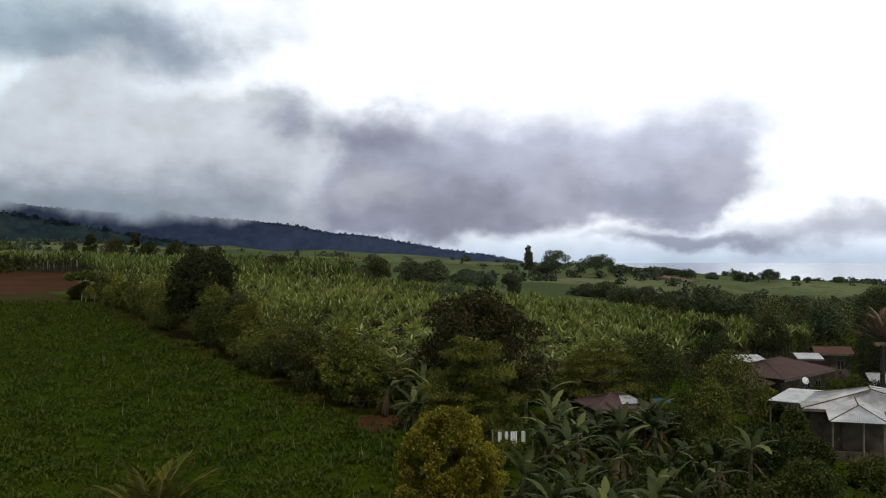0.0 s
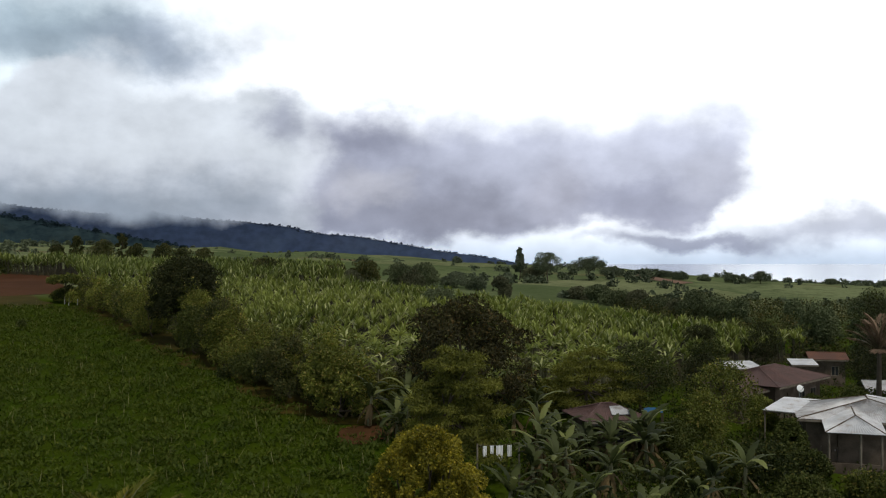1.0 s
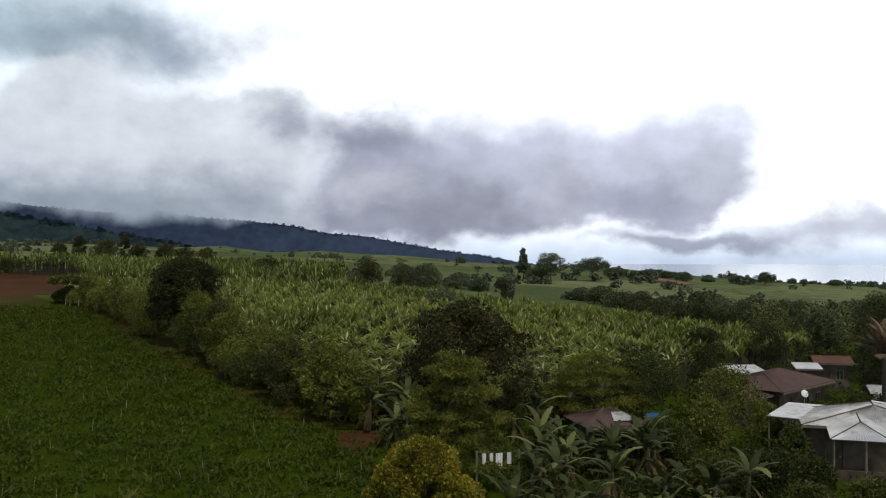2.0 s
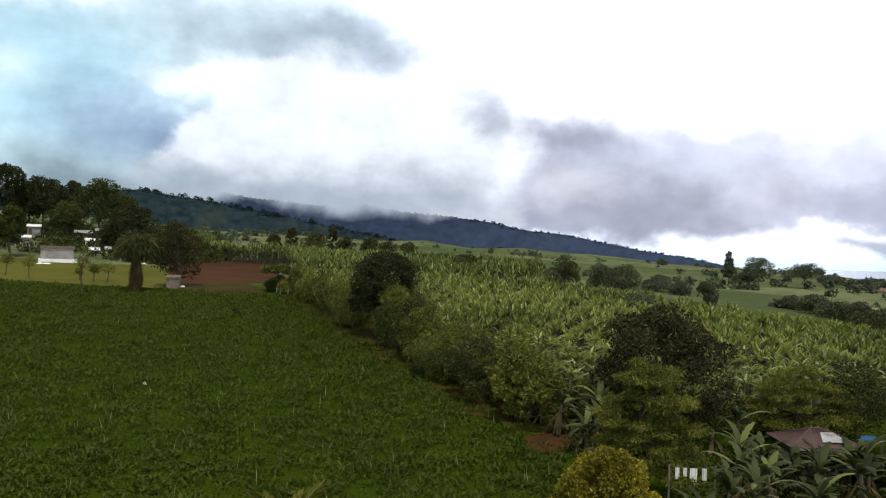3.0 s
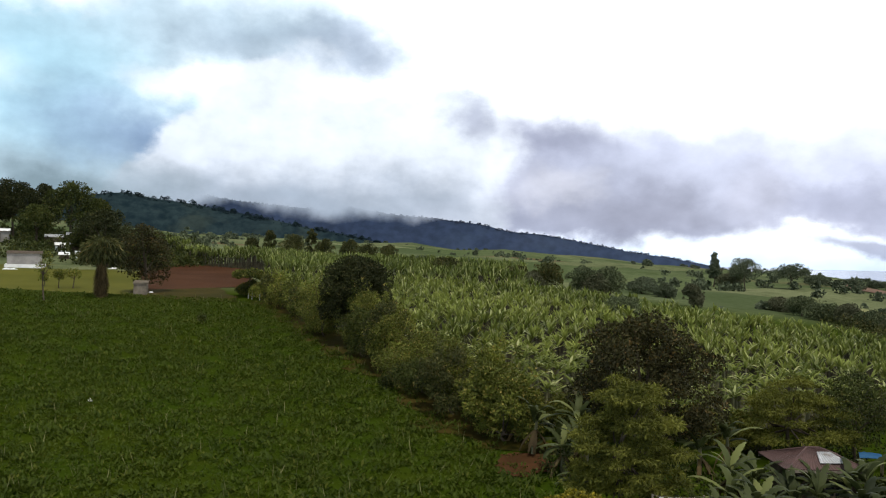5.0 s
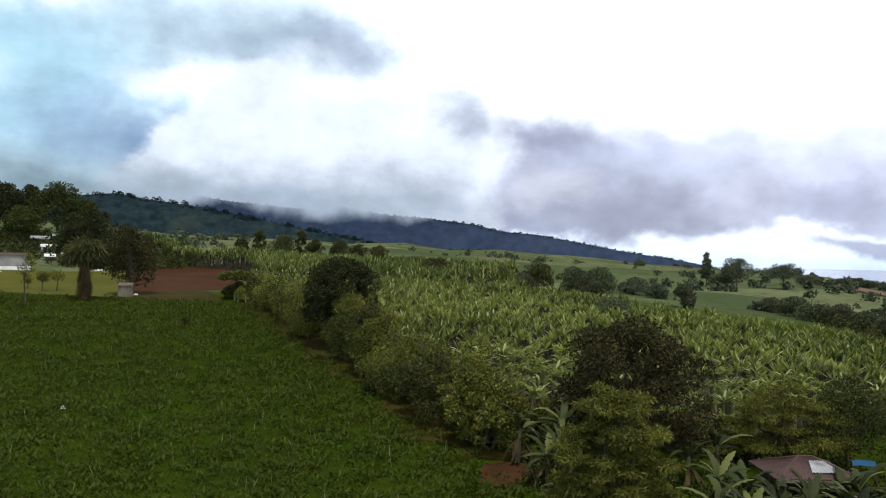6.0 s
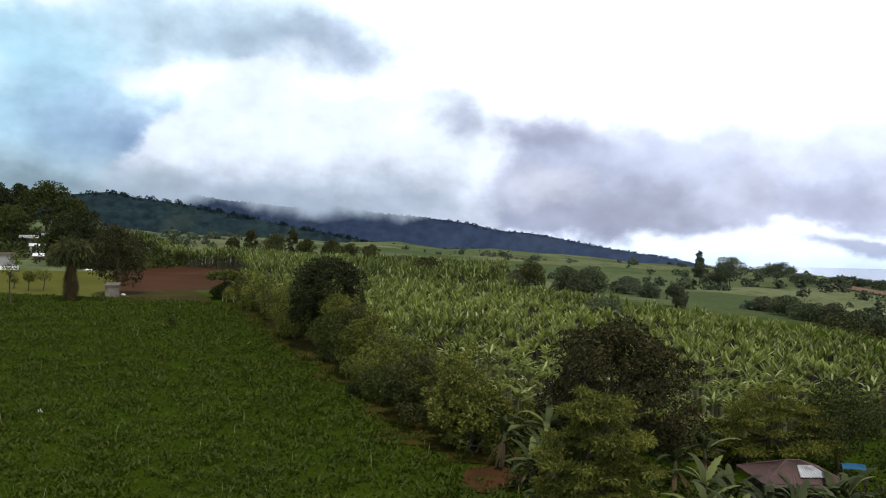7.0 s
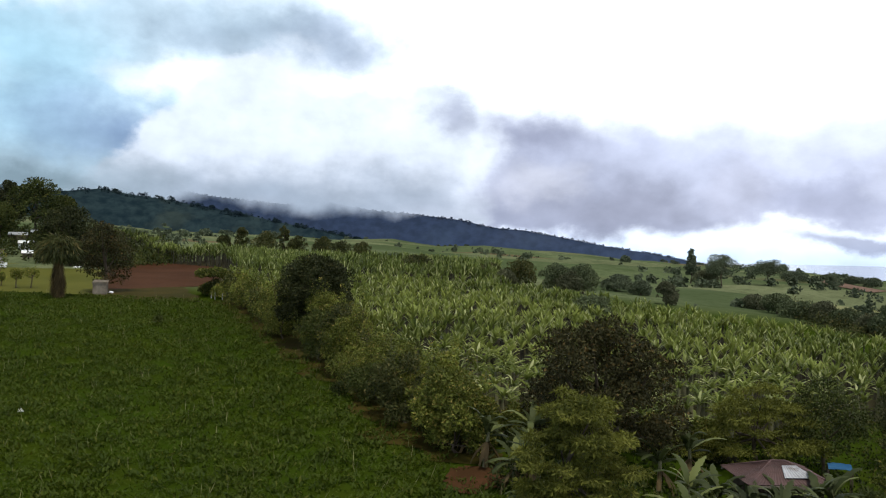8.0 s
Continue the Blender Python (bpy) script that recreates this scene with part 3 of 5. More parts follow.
ridge("mountain", "wooded mountain ridge painted haze blue, under hanging cloud",
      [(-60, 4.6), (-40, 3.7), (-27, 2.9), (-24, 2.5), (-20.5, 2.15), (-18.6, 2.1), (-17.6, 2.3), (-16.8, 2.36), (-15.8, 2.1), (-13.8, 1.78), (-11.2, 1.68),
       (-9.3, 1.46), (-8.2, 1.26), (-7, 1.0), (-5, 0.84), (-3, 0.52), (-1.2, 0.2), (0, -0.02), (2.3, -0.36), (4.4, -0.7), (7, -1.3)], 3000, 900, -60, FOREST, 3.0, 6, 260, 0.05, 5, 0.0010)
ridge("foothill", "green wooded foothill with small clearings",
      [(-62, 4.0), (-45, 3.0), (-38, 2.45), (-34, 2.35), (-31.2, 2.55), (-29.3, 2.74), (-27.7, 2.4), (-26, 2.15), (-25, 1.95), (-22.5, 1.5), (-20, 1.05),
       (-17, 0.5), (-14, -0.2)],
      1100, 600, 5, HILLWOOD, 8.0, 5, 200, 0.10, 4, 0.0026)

g = Geo()
g.add([(-4000, 1600, -62), (16000, 1600, -62), (24000, 30000, -62), (-8000, 30000, -62)], [(0, 1, 2, 3)])
tagged(new("sea", g.mesh("sea", sea_material())), "pale blue distant sea below the clouds", "sea", kind="structure")

g = Geo()
n = 60
for k in range(n + 1):
    a = radians(-48 + 62 * k / n)
    for z in (-60, 60, 150, 300, 520):
        g.v.append((980 * math.sin(a) * 2.0, 980 * math.cos(a) * 2.0, z))
for k in range(n):
    for j in range(4):
        g.f.append((k * 5 + j, k * 5 + 5 + j, k * 5 + 6 + j, k * 5 + 1 + j))
mist = tagged(new("hanging_cloud", g.mesh("hanging_cloud", mist_material())), "white cloud hanging over the mountain crest", "cloud", kind="structure")
mist.visible_shadow = False


# ---------------------------------------------------------------- plots
def left_of_hedge(x, y):
    """Metres into the field from the hedge line."""
    return -(x + 5.0) - (y - 56.0) * 0.60


drape("ploughed_plot", M["soil"], lambda x, y: 131 + max(0, x + 64) * 1.15 < y < 184 - 0.28 * (x + 62) and -90 < x < -53 - (y - 142) * 0.47 and x > -66 - (y - 131) * 0.55, -106, -48, 128, 196, 0.75, 0.08,
      "ploughed red-brown soil plot beyond the field", "soil")
drape("pasture", M["pasture"], lambda x, y: x < -63.4 - (y - 124) * 0.5 and 123 + 1.2 * noise.noise((x * 0.15, y * 0.15, 6)) < y < 164, -150, -60, 120, 166, 0.6, 0.04,
      "pale yellow-green pasture beside the houses", "pasture")
drape("plot_verge", M["verge"], lambda x, y: 121 < y < 131 + max(0, x + 64) * 1.15 and -67 + 0.4 * (131 - y) < x < -46 and left_of_hedge(x, y) > 3 + noise.noise((x * 0.2, y * 0.2, 7)), -72, -44, 120, 152, 0.5, 0.10,
      "dry grass strip along the ploughed plot", "verge")
drape("hedge_verge", M["verge"], lambda x, y: -4.0 < left_of_hedge(x, y) and left_of_hedge(x, y) + 2.6 * noise.noise((x * 0.22, y * 0.22, 4)) < 1.3, -46, 0, 57, 126, 0.4, 0.05,
      "dry brown grass strip along the hedge", "verge")
drape("bare_patch", M["dirt"], lambda x, y: ((x + 3.6) / 1.4) ** 2 + ((y - 54.6) / 2.3) ** 2 + 0.5 * noise.noise((x, y, 2)) < 1, -8, -1, 50, 59, 0.3, 0.07,
      "bare red-brown dirt at the field corner", "dirt")

drape("hill_plot", M["hill_soil"], lambda x, y: ((x - 68) / 9) ** 2 + ((y - 292) / 26) ** 2 + 0.7 * noise.noise((x * 0.12, y * 0.05, 3)) < 1, 52, 84, 258, 326, 1.0, 0.25,
      "bare red-brown plot on the far hill", "soil")
drape("hill_pasture", M["hill_pasture"], lambda x, y: ((x - 44) / 12) ** 2 + ((y - 190) / 5) ** 2 + 0.6 * noise.noise((x * 0.15, y * 0.1, 8)) < 1, 28, 62, 180, 200, 0.8, 0.2,
      "pale grass strip below the far hill", "pasture")

# ---------------------------------------------------------------- trees
def mango():
    cs = clumps_for(7.0, 1.9, 8.0, 60, 0.85, 11, rag=0.42)
    cs += clumps_for(4.4, 0.4, 3.0, 10, 0.6, 12, rag=0.6)
    tree("mango_tree", -22.9, 91.0, cs, M["mango"], 0.24, 30000, "dense dark green round mango tree at the field edge",
         trunk=0.2, fork=0.25, seed=1, droop=0.3, aspect=0.4, shell=0.68)


def brown_tree():
    cs = clumps_for(9.2, 0.8, 7.4, 64, 0.72, 23, rag=0.7)
    tree("broadleaf_tree", 2.1, 57.5, cs, M["brown"], 0.19, 25000, "large dull brown-green broadleaf tree beside the plantation",
         trunk=0.3, fork=0.3, seed=2, shell=0.5)


def layered_tree(x, y, height, width, seed, label, tiers=7, n=7000):
    """Feathery leaves in a dome of flat spreading layers that droop at their rims."""
    r = random.Random(seed)
    cs = []
    for k in range(tiers):
        u = k / (tiers - 1)
        z = height * (0.3 + 0.66 * u)
        reach = width / 2 * math.sqrt(max(0.05, 1 - (0.93 * u) ** 2.2))
        for i in range(max(3, int(13 * reach / (width / 2)))):
            a = i * 2.39996 + k * 1.3 + r.uniform(-0.3, 0.3)
            d = reach * math.sqrt(r.uniform(0.12, 0.95))
            s = r.uniform(0.45, 0.85) * (width / 5.6)
            cs.append((math.cos(a) * d, math.sin(a) * d, z - 0.07 * d * d + r.uniform(-0.2, 0.2), s, s, s * r.uniform(0.10, 0.2)))
    return tree("feathery_tree", x, y, cs, M["feather"], 0.2, n * 2, label, trunk=0.13, fork=0.5, seed=seed, droop=0.45, aspect=0.28, limbs=18,
                shell=0.25, group="feathery trees")


def yellow_tree():
    cs = clumps_for(3.6, 1.4, 5.98, 120, 0.3, 5, rag=0.34)
    tree("round_fruit_tree", 0.15, 29.8, cs, M["yellow"], 0.09, 52000, "round yellow-green fruit tree with dense small leaves",
         trunk=0.13, fork=0.2, seed=5, aspect=0.55, limbs=12, shell=0.6)


mango()
brown_tree()
layered_tree(1.35, 45.4, 6.35, 4.8, 31, "pale green feathery tree with spreading tiers beside the banana plants", 9, 15000)
layered_tree(10.3, 62.5, 4.6, 6.4, 32, "broad green feathery tree behind the brown-roofed house", 6, 10000)
yellow_tree()

# the hedge along the field: shrubs, creepers and small trees from the dirt patch to the far corner
r = random.Random(41)
y = 59.0
k = 0
while y < 127:
    near = y < 100
    x = -5.0 - (y - 56) * 0.60 + 1.5 + r.uniform(-0.5, 1.3)
    tall = r.choice((2.4, 3.2, 4.0, 4.6, 5.4)) * r.uniform(0.85, 1.15) if near else r.uniform(2.2, 4.2)
    wide = r.uniform(2.8, 6.2)
    if abs(y - 91) > 2.2:
        cs = clumps_for(wide, 0.1, tall, 26 if near else 14, r.uniform(0.42, 0.75), 100 + k, rag=0.7)
        for _ in range(5):
            a, d = r.uniform(0, 6.283), wide * r.uniform(0.1, 0.42)
            cs.append((math.cos(a) * d, math.sin(a) * d, tall * r.uniform(0.8, 1.18), 0.22, 0.22, r.uniform(0.4, 0.8)))
        tree("hedge_shrub", x, y, cs, M[("hedge", "creeper", "hedge", "olive", "hedge", "creeper", "green")[k % 7]], r.uniform(0.15, 0.21) if near else 0.22, 8500 if near else 2600,
             "leafy green hedge shrub along the field edge", "shrub", "hedge shrubs", trunk=0.09, fork=0.1, seed=200 + k, limbs=5, aspect=0.42, shell=0.5)
    y += r.uniform(1.5, 2.5)
    k += 1

for k, (x, y, w, h) in enumerate(((-4.4, 60.8, 3.0, 2.6), (-2.2, 61.2, 2.8, 2.3), (-0.4, 62.0, 2.6, 2.4), (1.0, 62.8, 2.8, 2.2), (5.2, 62.4, 3.0, 2.4), (7.6, 63.2, 2.8, 2.2))):
    tree("hedge_shrub", x, y, clumps_for(w, 0.1, h, 18, 0.45, 150 + k, rag=0.7), M[("hedge", "creeper")[k % 2]], 0.17, 5000,
         "leafy green hedge shrub along the field edge", "shrub", "hedge shrubs", trunk=0.07, fork=0.1, seed=170 + k, limbs=5, aspect=0.42, shell=0.4)

# trees round the houses on the right
SIDE = [  # x, y, crown width, low, high, kind
    (13.6, 62.5, 4.2, 1.2, 5.0, "green"), (17.2, 57.0, 4.4, 1.2, 5.2, "creeper"), (15.4, 54.6, 3.0, 0.6, 3.6, "creeper"),
    (19.6, 53.2, 1.9, 0.3, 2.6, "green"), (27.8, 63.4, 3.2, 0.5, 3.2, "green"), (30.5, 66.5, 3.0, 0.4, 2.8, "green"), (24.3, 61.8, 1.5, 0.4, 2.8, "green"),
    (34.0, 74.0, 4.5, 1.0, 5.2, "mango"), (38.0, 80.0, 5.5, 1.0, 7.2, "mango"), (31.6, 92.0, 4.2, 0.8, 4.4, "mango"), (25.8, 92.0, 4.0, 0.5, 3.8, "mango"),
    (42.0, 90.0, 6.5, 1.0, 8.2, "mango"), (46.0, 100.0, 6.0, 1.0, 8.0, "green"), (37.0, 70.0, 4.2, 0.8, 5.8, "green"), (23.0, 80.0, 4.5, 0.6, 3.8, "green"),
    (19.0, 66.0, 4.4, 0.4, 4.2, "mango"), (19.4, 50.2, 2.8, 0.1, 1.8, "green"), (21.8, 47.8, 3.2, 0.1, 1.4, "creeper"), (24.6, 46.6, 3.4, 0.1, 1.2, "green"), (16.4, 48.0, 3.2, 0.1, 2.6, "green"), (27.6, 48.0, 2.8, 0.1, 1.0, "green"),
    (17.0, 44.0, 3.0, 0.1, 2.0, "green"), (13.5, 46.5, 3.2, 0.1, 2.6, "creeper"), (13.0, 52.0, 3.0, 0.2, 2.4, "green"), (20.6, 60.5, 2.4, 0.2, 2.6, "creeper"),
]
for k, (x, y, w, lo, hi, kind) in enumerate(SIDE):
    tree("garden_tree", x, y, clumps_for(w, lo, hi, 20, w * 0.16, 300 + k, rag=0.5), M[kind], 0.15, 6600 if kind != "creeper" else 5200, "leafy garden tree beside the houses",
         group="garden trees", trunk=0.1, fork=0.3, seed=320 + k, limbs=9, shell=0.55 if kind != "creeper" else 0.25)


# ---------------------------------------------------------------- banana plants
def banana_leaf(length, width, rise, seed, stations=9, torn=0.35, bend=0.8):
    """A long blade that rises and then hangs over, torn along its edges."""
    r = random.Random(seed)
    g = Geo()
    p, a = Vector((0, 0, 0)), rise
    rows = []
    for i in range(stations + 1):
        u = i / stations
        w = width * (0.12 if u < 0.1 else math.sin(math.pi * min(1, 0.06 + u * 0.94)) ** 0.55) * (1 - torn * r.random() * (i % 2))
        drop = 0.2 * w + r.uniform(0, 0.08)
        rows.append((p.copy(), w / 2, drop))
        p = p + Vector((math.cos(a), 0, math.sin(a))) * (length / stations)
        a -= (bend + rise * 0.55) / stations * (0.5 + u * 1.3)
    for c, w, d in rows:
        g.v += [(c.x, c.y - w, c.z - d * 0.5), tuple(c), (c.x, c.y + w, c.z - d * 0.5)]
    for i in range(stations):
        k = i * 3
        g.f += [(k, k + 3, k + 4, k + 1), (k + 1, k + 4, k + 5, k + 2)]
    return g


def banana_kind(seed, tall, blade, count, mat, spread, x, y, group, label, width=0.19):
    r = random.Random(seed)
    root = thing("banana_plant", pose(x, y, ground(x, y) - 0.05, 0, 0, r.uniform(0, 360)), label, "banana plant", group)
    g = Geo()
    g.tube([(0, 0, 0), (0.02, 0, tall * 0.5), (0.05, 0.02, tall)], [0.15, 0.12, 0.07], 8)
    part("stem", g, M["stem"], root)
    for k in range(count):
        leaf = part("leaf", banana_leaf(blade * r.uniform(0.7, 1.15), blade * width, spread(r), seed * 50 + k, 15 if width > 0.18 else 8, 0.55 if width > 0.18 else 0.3, r.uniform(0.1, 1.5)), mat, root, smooth_faces=True)
        leaf.matrix_basis = pose(0.05, 0.02, tall - 0.25 * r.random(), r.uniform(-14, 14), 0, k * 137.5 + r.uniform(-20, 20))
    for k in range(7 if "arching" in label else 0):
        leaf = part("dead_leaf", banana_leaf(blade * 0.85, blade * 0.14, -0.7, seed * 50 + 30 + k, torn=0.6, bend=1.1), M["dry"], root, "dry brown hanging leaf")
        leaf.matrix_basis = pose(0.05, 0.02, tall - 0.4, 0, 0, k * 85 + r.uniform(0, 60))
    return root


near_kinds, field_kinds = [], []
NEAR = [(5.0, 41.6), (5.4, 38.6), (7.0, 41.2), (5.8, 44.0), (8.2, 43.5), (4.0, 36.0), (6.2, 35.2), (8.6, 38.6),
        (5.4, 47.2), (5.6, 50.2), (7.2, 48.8), (-1.2, 55.6), (-1.6, 53.0), (-3.4, 56.6), (-1.4, 57.5), (-0.2, 49.6), (7.0, 52.8), (4.9, 56.0), (6.5, 57.8),
        (4.0, 34.0), (8.6, 46.6), (-4.6, 59.6), (10.4, 44.0), (9.0, 49.0), (10.8, 48.4), (12.2, 46.8), (8.4, 50.2), (11.6, 50.4), (12.6, 43.6), (14.4, 44.6),
        (3.6, 38.2), (6.4, 37.0), (9.8, 37.4), (4.6, 43.0), (6.6, 46.0), (10.0, 42.0), (3.4, 41.0), (8.0, 36.0), (11.0, 40.0), (-0.6, 52.4), (-2.2, 57.2),
        (8.4, 51.2), (9.7, 51.3), (10.9, 51.5), (11.8, 52.0)]
LABEL = "tall banana plant with broad arching torn leaves"
for i, (x, y) in enumerate(NEAR):
    if i < 5:
        near_kinds.append(banana_kind(60 + i, 0.95 + 0.3 * i, 1.75, 10, M["banana"], lambda q: q.uniform(0.25, 1.5), x, y, "garden banana plants", LABEL, 0.23))
    else:
        rr = random.Random(900 + i)
        copy_thing(near_kinds[i % 5], pose(x, y, ground(x, y) - 0.05, rr.uniform(-5, 5), rr.uniform(-5, 5), rr.uniform(0, 360)))


def planted(x, y):
    """The plantation's plan: behind the hedge, the trees and the houses."""
    if left_of_hedge(x, y) > -4.5 or y < 63 or x > 52:
        return False
    if x > 9 and y < 66 + (x - 9) * 1.2:
        return False
    if math.hypot(x - 2.6, y - 57.5) < 4:
        return False
    return y < 128 - 0.55 * max(x, 0) + min(17, max(0, -x) * 1.2)


spots = []
rp = random.Random(77)
row = 0
y = 62.0
while y < 147:
    x = -58.0
    while x < 52:
        px, py = x + rp.uniform(-0.7, 0.7), y + rp.uniform(-0.6, 0.6)
        if planted(px, py):
            spots.append((px, py))
        x += 1.45
    y += 1.45
spots.sort(key=lambda q: q[1])
PL = "plantation banana plant with upright pale green leaves"
for i, (x, y) in enumerate(spots[:240]):
    if i < 6:
        field_kinds.append(banana_kind(80 + i, 1.6 + 0.18 * i, 1.1, 13, M["field_banana"], lambda q: q.uniform(0.55, 1.5), x, y, "plantation plants", PL, 0.17))
    else:
        copy_thing(field_kinds[i % 6], pose(x, y, ground(x, y) - 0.05, rp.uniform(-5, 5), rp.uniform(-5, 5), rp.uniform(0, 360)))


def blades(name, spots, label, tall, blade, count, mat, stations=4):
    """Many far plants joined: each a tuft of rising, arching blades on a stem."""
    n = len(spots)
    base = np.array([(x, y, ground(x, y)) for x, y in spots])
    hgt = tall * (0.75 + 0.5 * rng.random(n))
    V, Fs, off = [], [], 0
    for k in range(count):
        ang = rng.random(n) * 6.283
        rise = 0.55 + 0.95 * rng.random(n)
        ln = blade * (0.7 + 0.5 * rng.random(n))
        out = np.stack([np.cos(ang), np.sin(ang), np.zeros(n)], 1)
        side = np.stack([-np.sin(ang), np.cos(ang), np.zeros(n)], 1)
        p = base + np.stack([np.zeros(n), np.zeros(n), hgt - 0.3 * rng.random(n)], 1)
        rows, a = [], rise.copy()
        for s in range(stations + 1):
            u = s / stations
            w = (blade * 0.10 * max(0.1, math.sin(math.pi * (0.1 + 0.86 * u)) ** 0.6)) * (0.7 + 0.5 * rng.random((n, 1)))
            rows.append(np.stack([p - side * w, p + side * w], 1))
            p = p + (out * np.cos(a)[:, None] + np.array([0, 0, 1.0]) * np.sin(a)[:, None]) * (ln / stations)[:, None]
            a = a - (0.15 + rise * 0.75 * rng.random(n)) / stations * (0.5 + 1.3 * u)
        v = np.stack(rows, 1).reshape(n, -1, 3)
        m = v.shape[1]
        i = (np.arange(n) * m)[:, None] + off
        for s in range(stations):
            Fs.append(i + [2 * s, 2 * s + 1, 2 * s + 3, 2 * s + 2])
        V.append(v.reshape(-1, 3))
        off += n * m
    leaf_faces = sum(len(q) for q in Fs)
    # stems, in the stem colour darkened to paint the shade under the leaves
    for dx, dy in ((0.1, 0.0), (0.0, 0.1)):
        q = np.stack([base + [-dx, -dy, 0], base + [dx, dy, 0], base + np.stack([dx * np.ones(n) * 0.6, dy * np.ones(n) * 0.6, hgt], 1),
                      base + np.stack([-dx * np.ones(n) * 0.6, -dy * np.ones(n) * 0.6, hgt], 1)], 1)
        Fs.append((np.arange(n) * 4)[:, None] + off + [0, 1, 2, 3])
        V.append(q.reshape(-1, 3))
        off += n * 4
    me = quads(name, np.concatenate(V), np.concatenate(Fs), mat)
    me.materials.append(M["shaded_stem"])
    slots = np.zeros(len(me.polygons), np.int32)
    slots[leaf_faces:] = 1
    me.polygons.foreach_set("material_index", slots)
    tagged(new(name, me), label, "banana plants", kind="stuff")


blades("banana_plantation", spots[240:], "dense plantation of pale green banana plants", 2.0, 1.0, 17, M["field_banana"], 3)
# added floor sheets: litter whose dark colour paints the plants' shade
drape("plantation_floor", M["litter"], lambda x, y: (y > 182 - 0.28 * (x + 62) and x < -20 - (y - 150) * 0.1 and not (x < -84 and y > 197)) or (y > 146 and -50 - (y - 142) * 0.47 < x < -14 - (y - 150) * 0.1),
      -132, -8, 146, 215, 1.2, 0.06, "leaf litter darkened for the shade under the far plantation", "leaf litter")
drape("grove_floor", M["litter"], lambda x, y: planted(x, y), -60, 53, 62, 148, 1.2, 0.05, "leaf litter darkened for the shade under the banana plants", "leaf litter")
upper = []
y = 146.0
while y < 214:
    x = -132.0
    while x < -8:
        px, py = x + rp.uniform(-0.5, 0.5), y + rp.uniform(-0.5, 0.5)
        behind_plot = py > 182 - 0.28 * (px + 62) and px < -20 - (py - 150) * 0.1
        beside_plot = -50 - (py - 142) * 0.47 < px < -14 - (py - 150) * 0.1
        if (behind_plot or beside_plot) and not (px < -84 and py > 196):
            upper.append((px, py))
        x += 1.6
    y += 1.6
blades("upper_plantation", upper, "far plantation rows beyond the ploughed plot", 2.5, 1.35, 12, M["upper_banana"], 2)

# ---------------------------------------------------------------- the field
def weeds():
    n = 46000
    at = np.empty((0, 2))
    while len(at) < n:
        q = np.stack([rng.uniform(-115, 6, 60000), 22 + 112 * rng.random(60000) ** 1.35], 1)
        keep = (-(q[:, 0] + 5) - (q[:, 1] - 56) * 0.60 > -0.8 + 3.2 * rng.random(60000) ** 1.5) | ((q[:, 1] < 52) & (q[:, 0] < -1.5))
        keep &= (q[:, 0] > -25 - q[:, 1] * 0.72) & ~((q[:, 0] < -65) & (q[:, 1] > 122)) & ~((q[:, 1] > 123) & (q[:, 0] < -46))
        dens = np.sin(q[:, 0] * 0.9 + 2 * np.sin(q[:, 1] * 0.31)) * np.sin(q[:, 1] * 0.8 + 1.5 * np.sin(q[:, 0] * 0.23))
        fine = np.sin(q[:, 0] * 2.7 + 2 * np.sin(q[:, 1] * 1.1)) * np.sin(q[:, 1] * 2.3 + 1.7 * np.sin(q[:, 0] * 0.9))
        keep &= rng.random(60000) < 0.50 + 0.28 * dens + 0.32 * fine
        at = np.concatenate([at, q[keep]])[:n]
    z = np.array([ground(x, y) for x, y in at])
    base = np.column_stack([at, z])
    size = 0.12 + 0.20 * rng.random(n) ** 2
    V, Fs = [], []
    for k in range(7):
        a = rng.random(n) * 6.283
        rise = 0.2 + 0.9 * rng.random(n)
        way = np.stack([np.cos(a) * np.cos(rise), np.sin(a) * np.cos(rise), np.sin(rise)], 1)
        start = base + rng.normal(size=(n, 3)) * [0.19, 0.19, 0.0] + np.stack([np.zeros(n), np.zeros(n), size * rng.random(n) * 0.8], 1)
        v, f = leaves(start, way, np.tile([0, 0, 1.0], (n, 1)) + 0.2 * rng.normal(size=(n, 3)), size * (0.9 + 0.6 * rng.random(n)), size * 0.48)
        Fs.append(f + sum(len(q) for q in V))
        V.append(v)
    tagged(new("field_weeds", quads("field_weeds", np.concatenate(V), np.concatenate(Fs), M["weeds"])), "low dark green leafy weeds over the field",
           "weeds", kind="stuff")
    m = 1700
    pick = base[rng.integers(0, n, m)]
    way = np.tile([0, 0, 1.0], (m, 1)) + 0.25 * rng.normal(size=(m, 3))
    v, f = leaves(pick, way, rng.normal(size=(m, 3)), 0.5 + 0.5 * rng.random(m), np.full(m, 0.036))
    tagged(new("dry_stalks", quads("dry_stalks", v, f, M["stalks"])), "thin pale dry stalks standing in the field", "stalks", kind="stuff")


weeds()


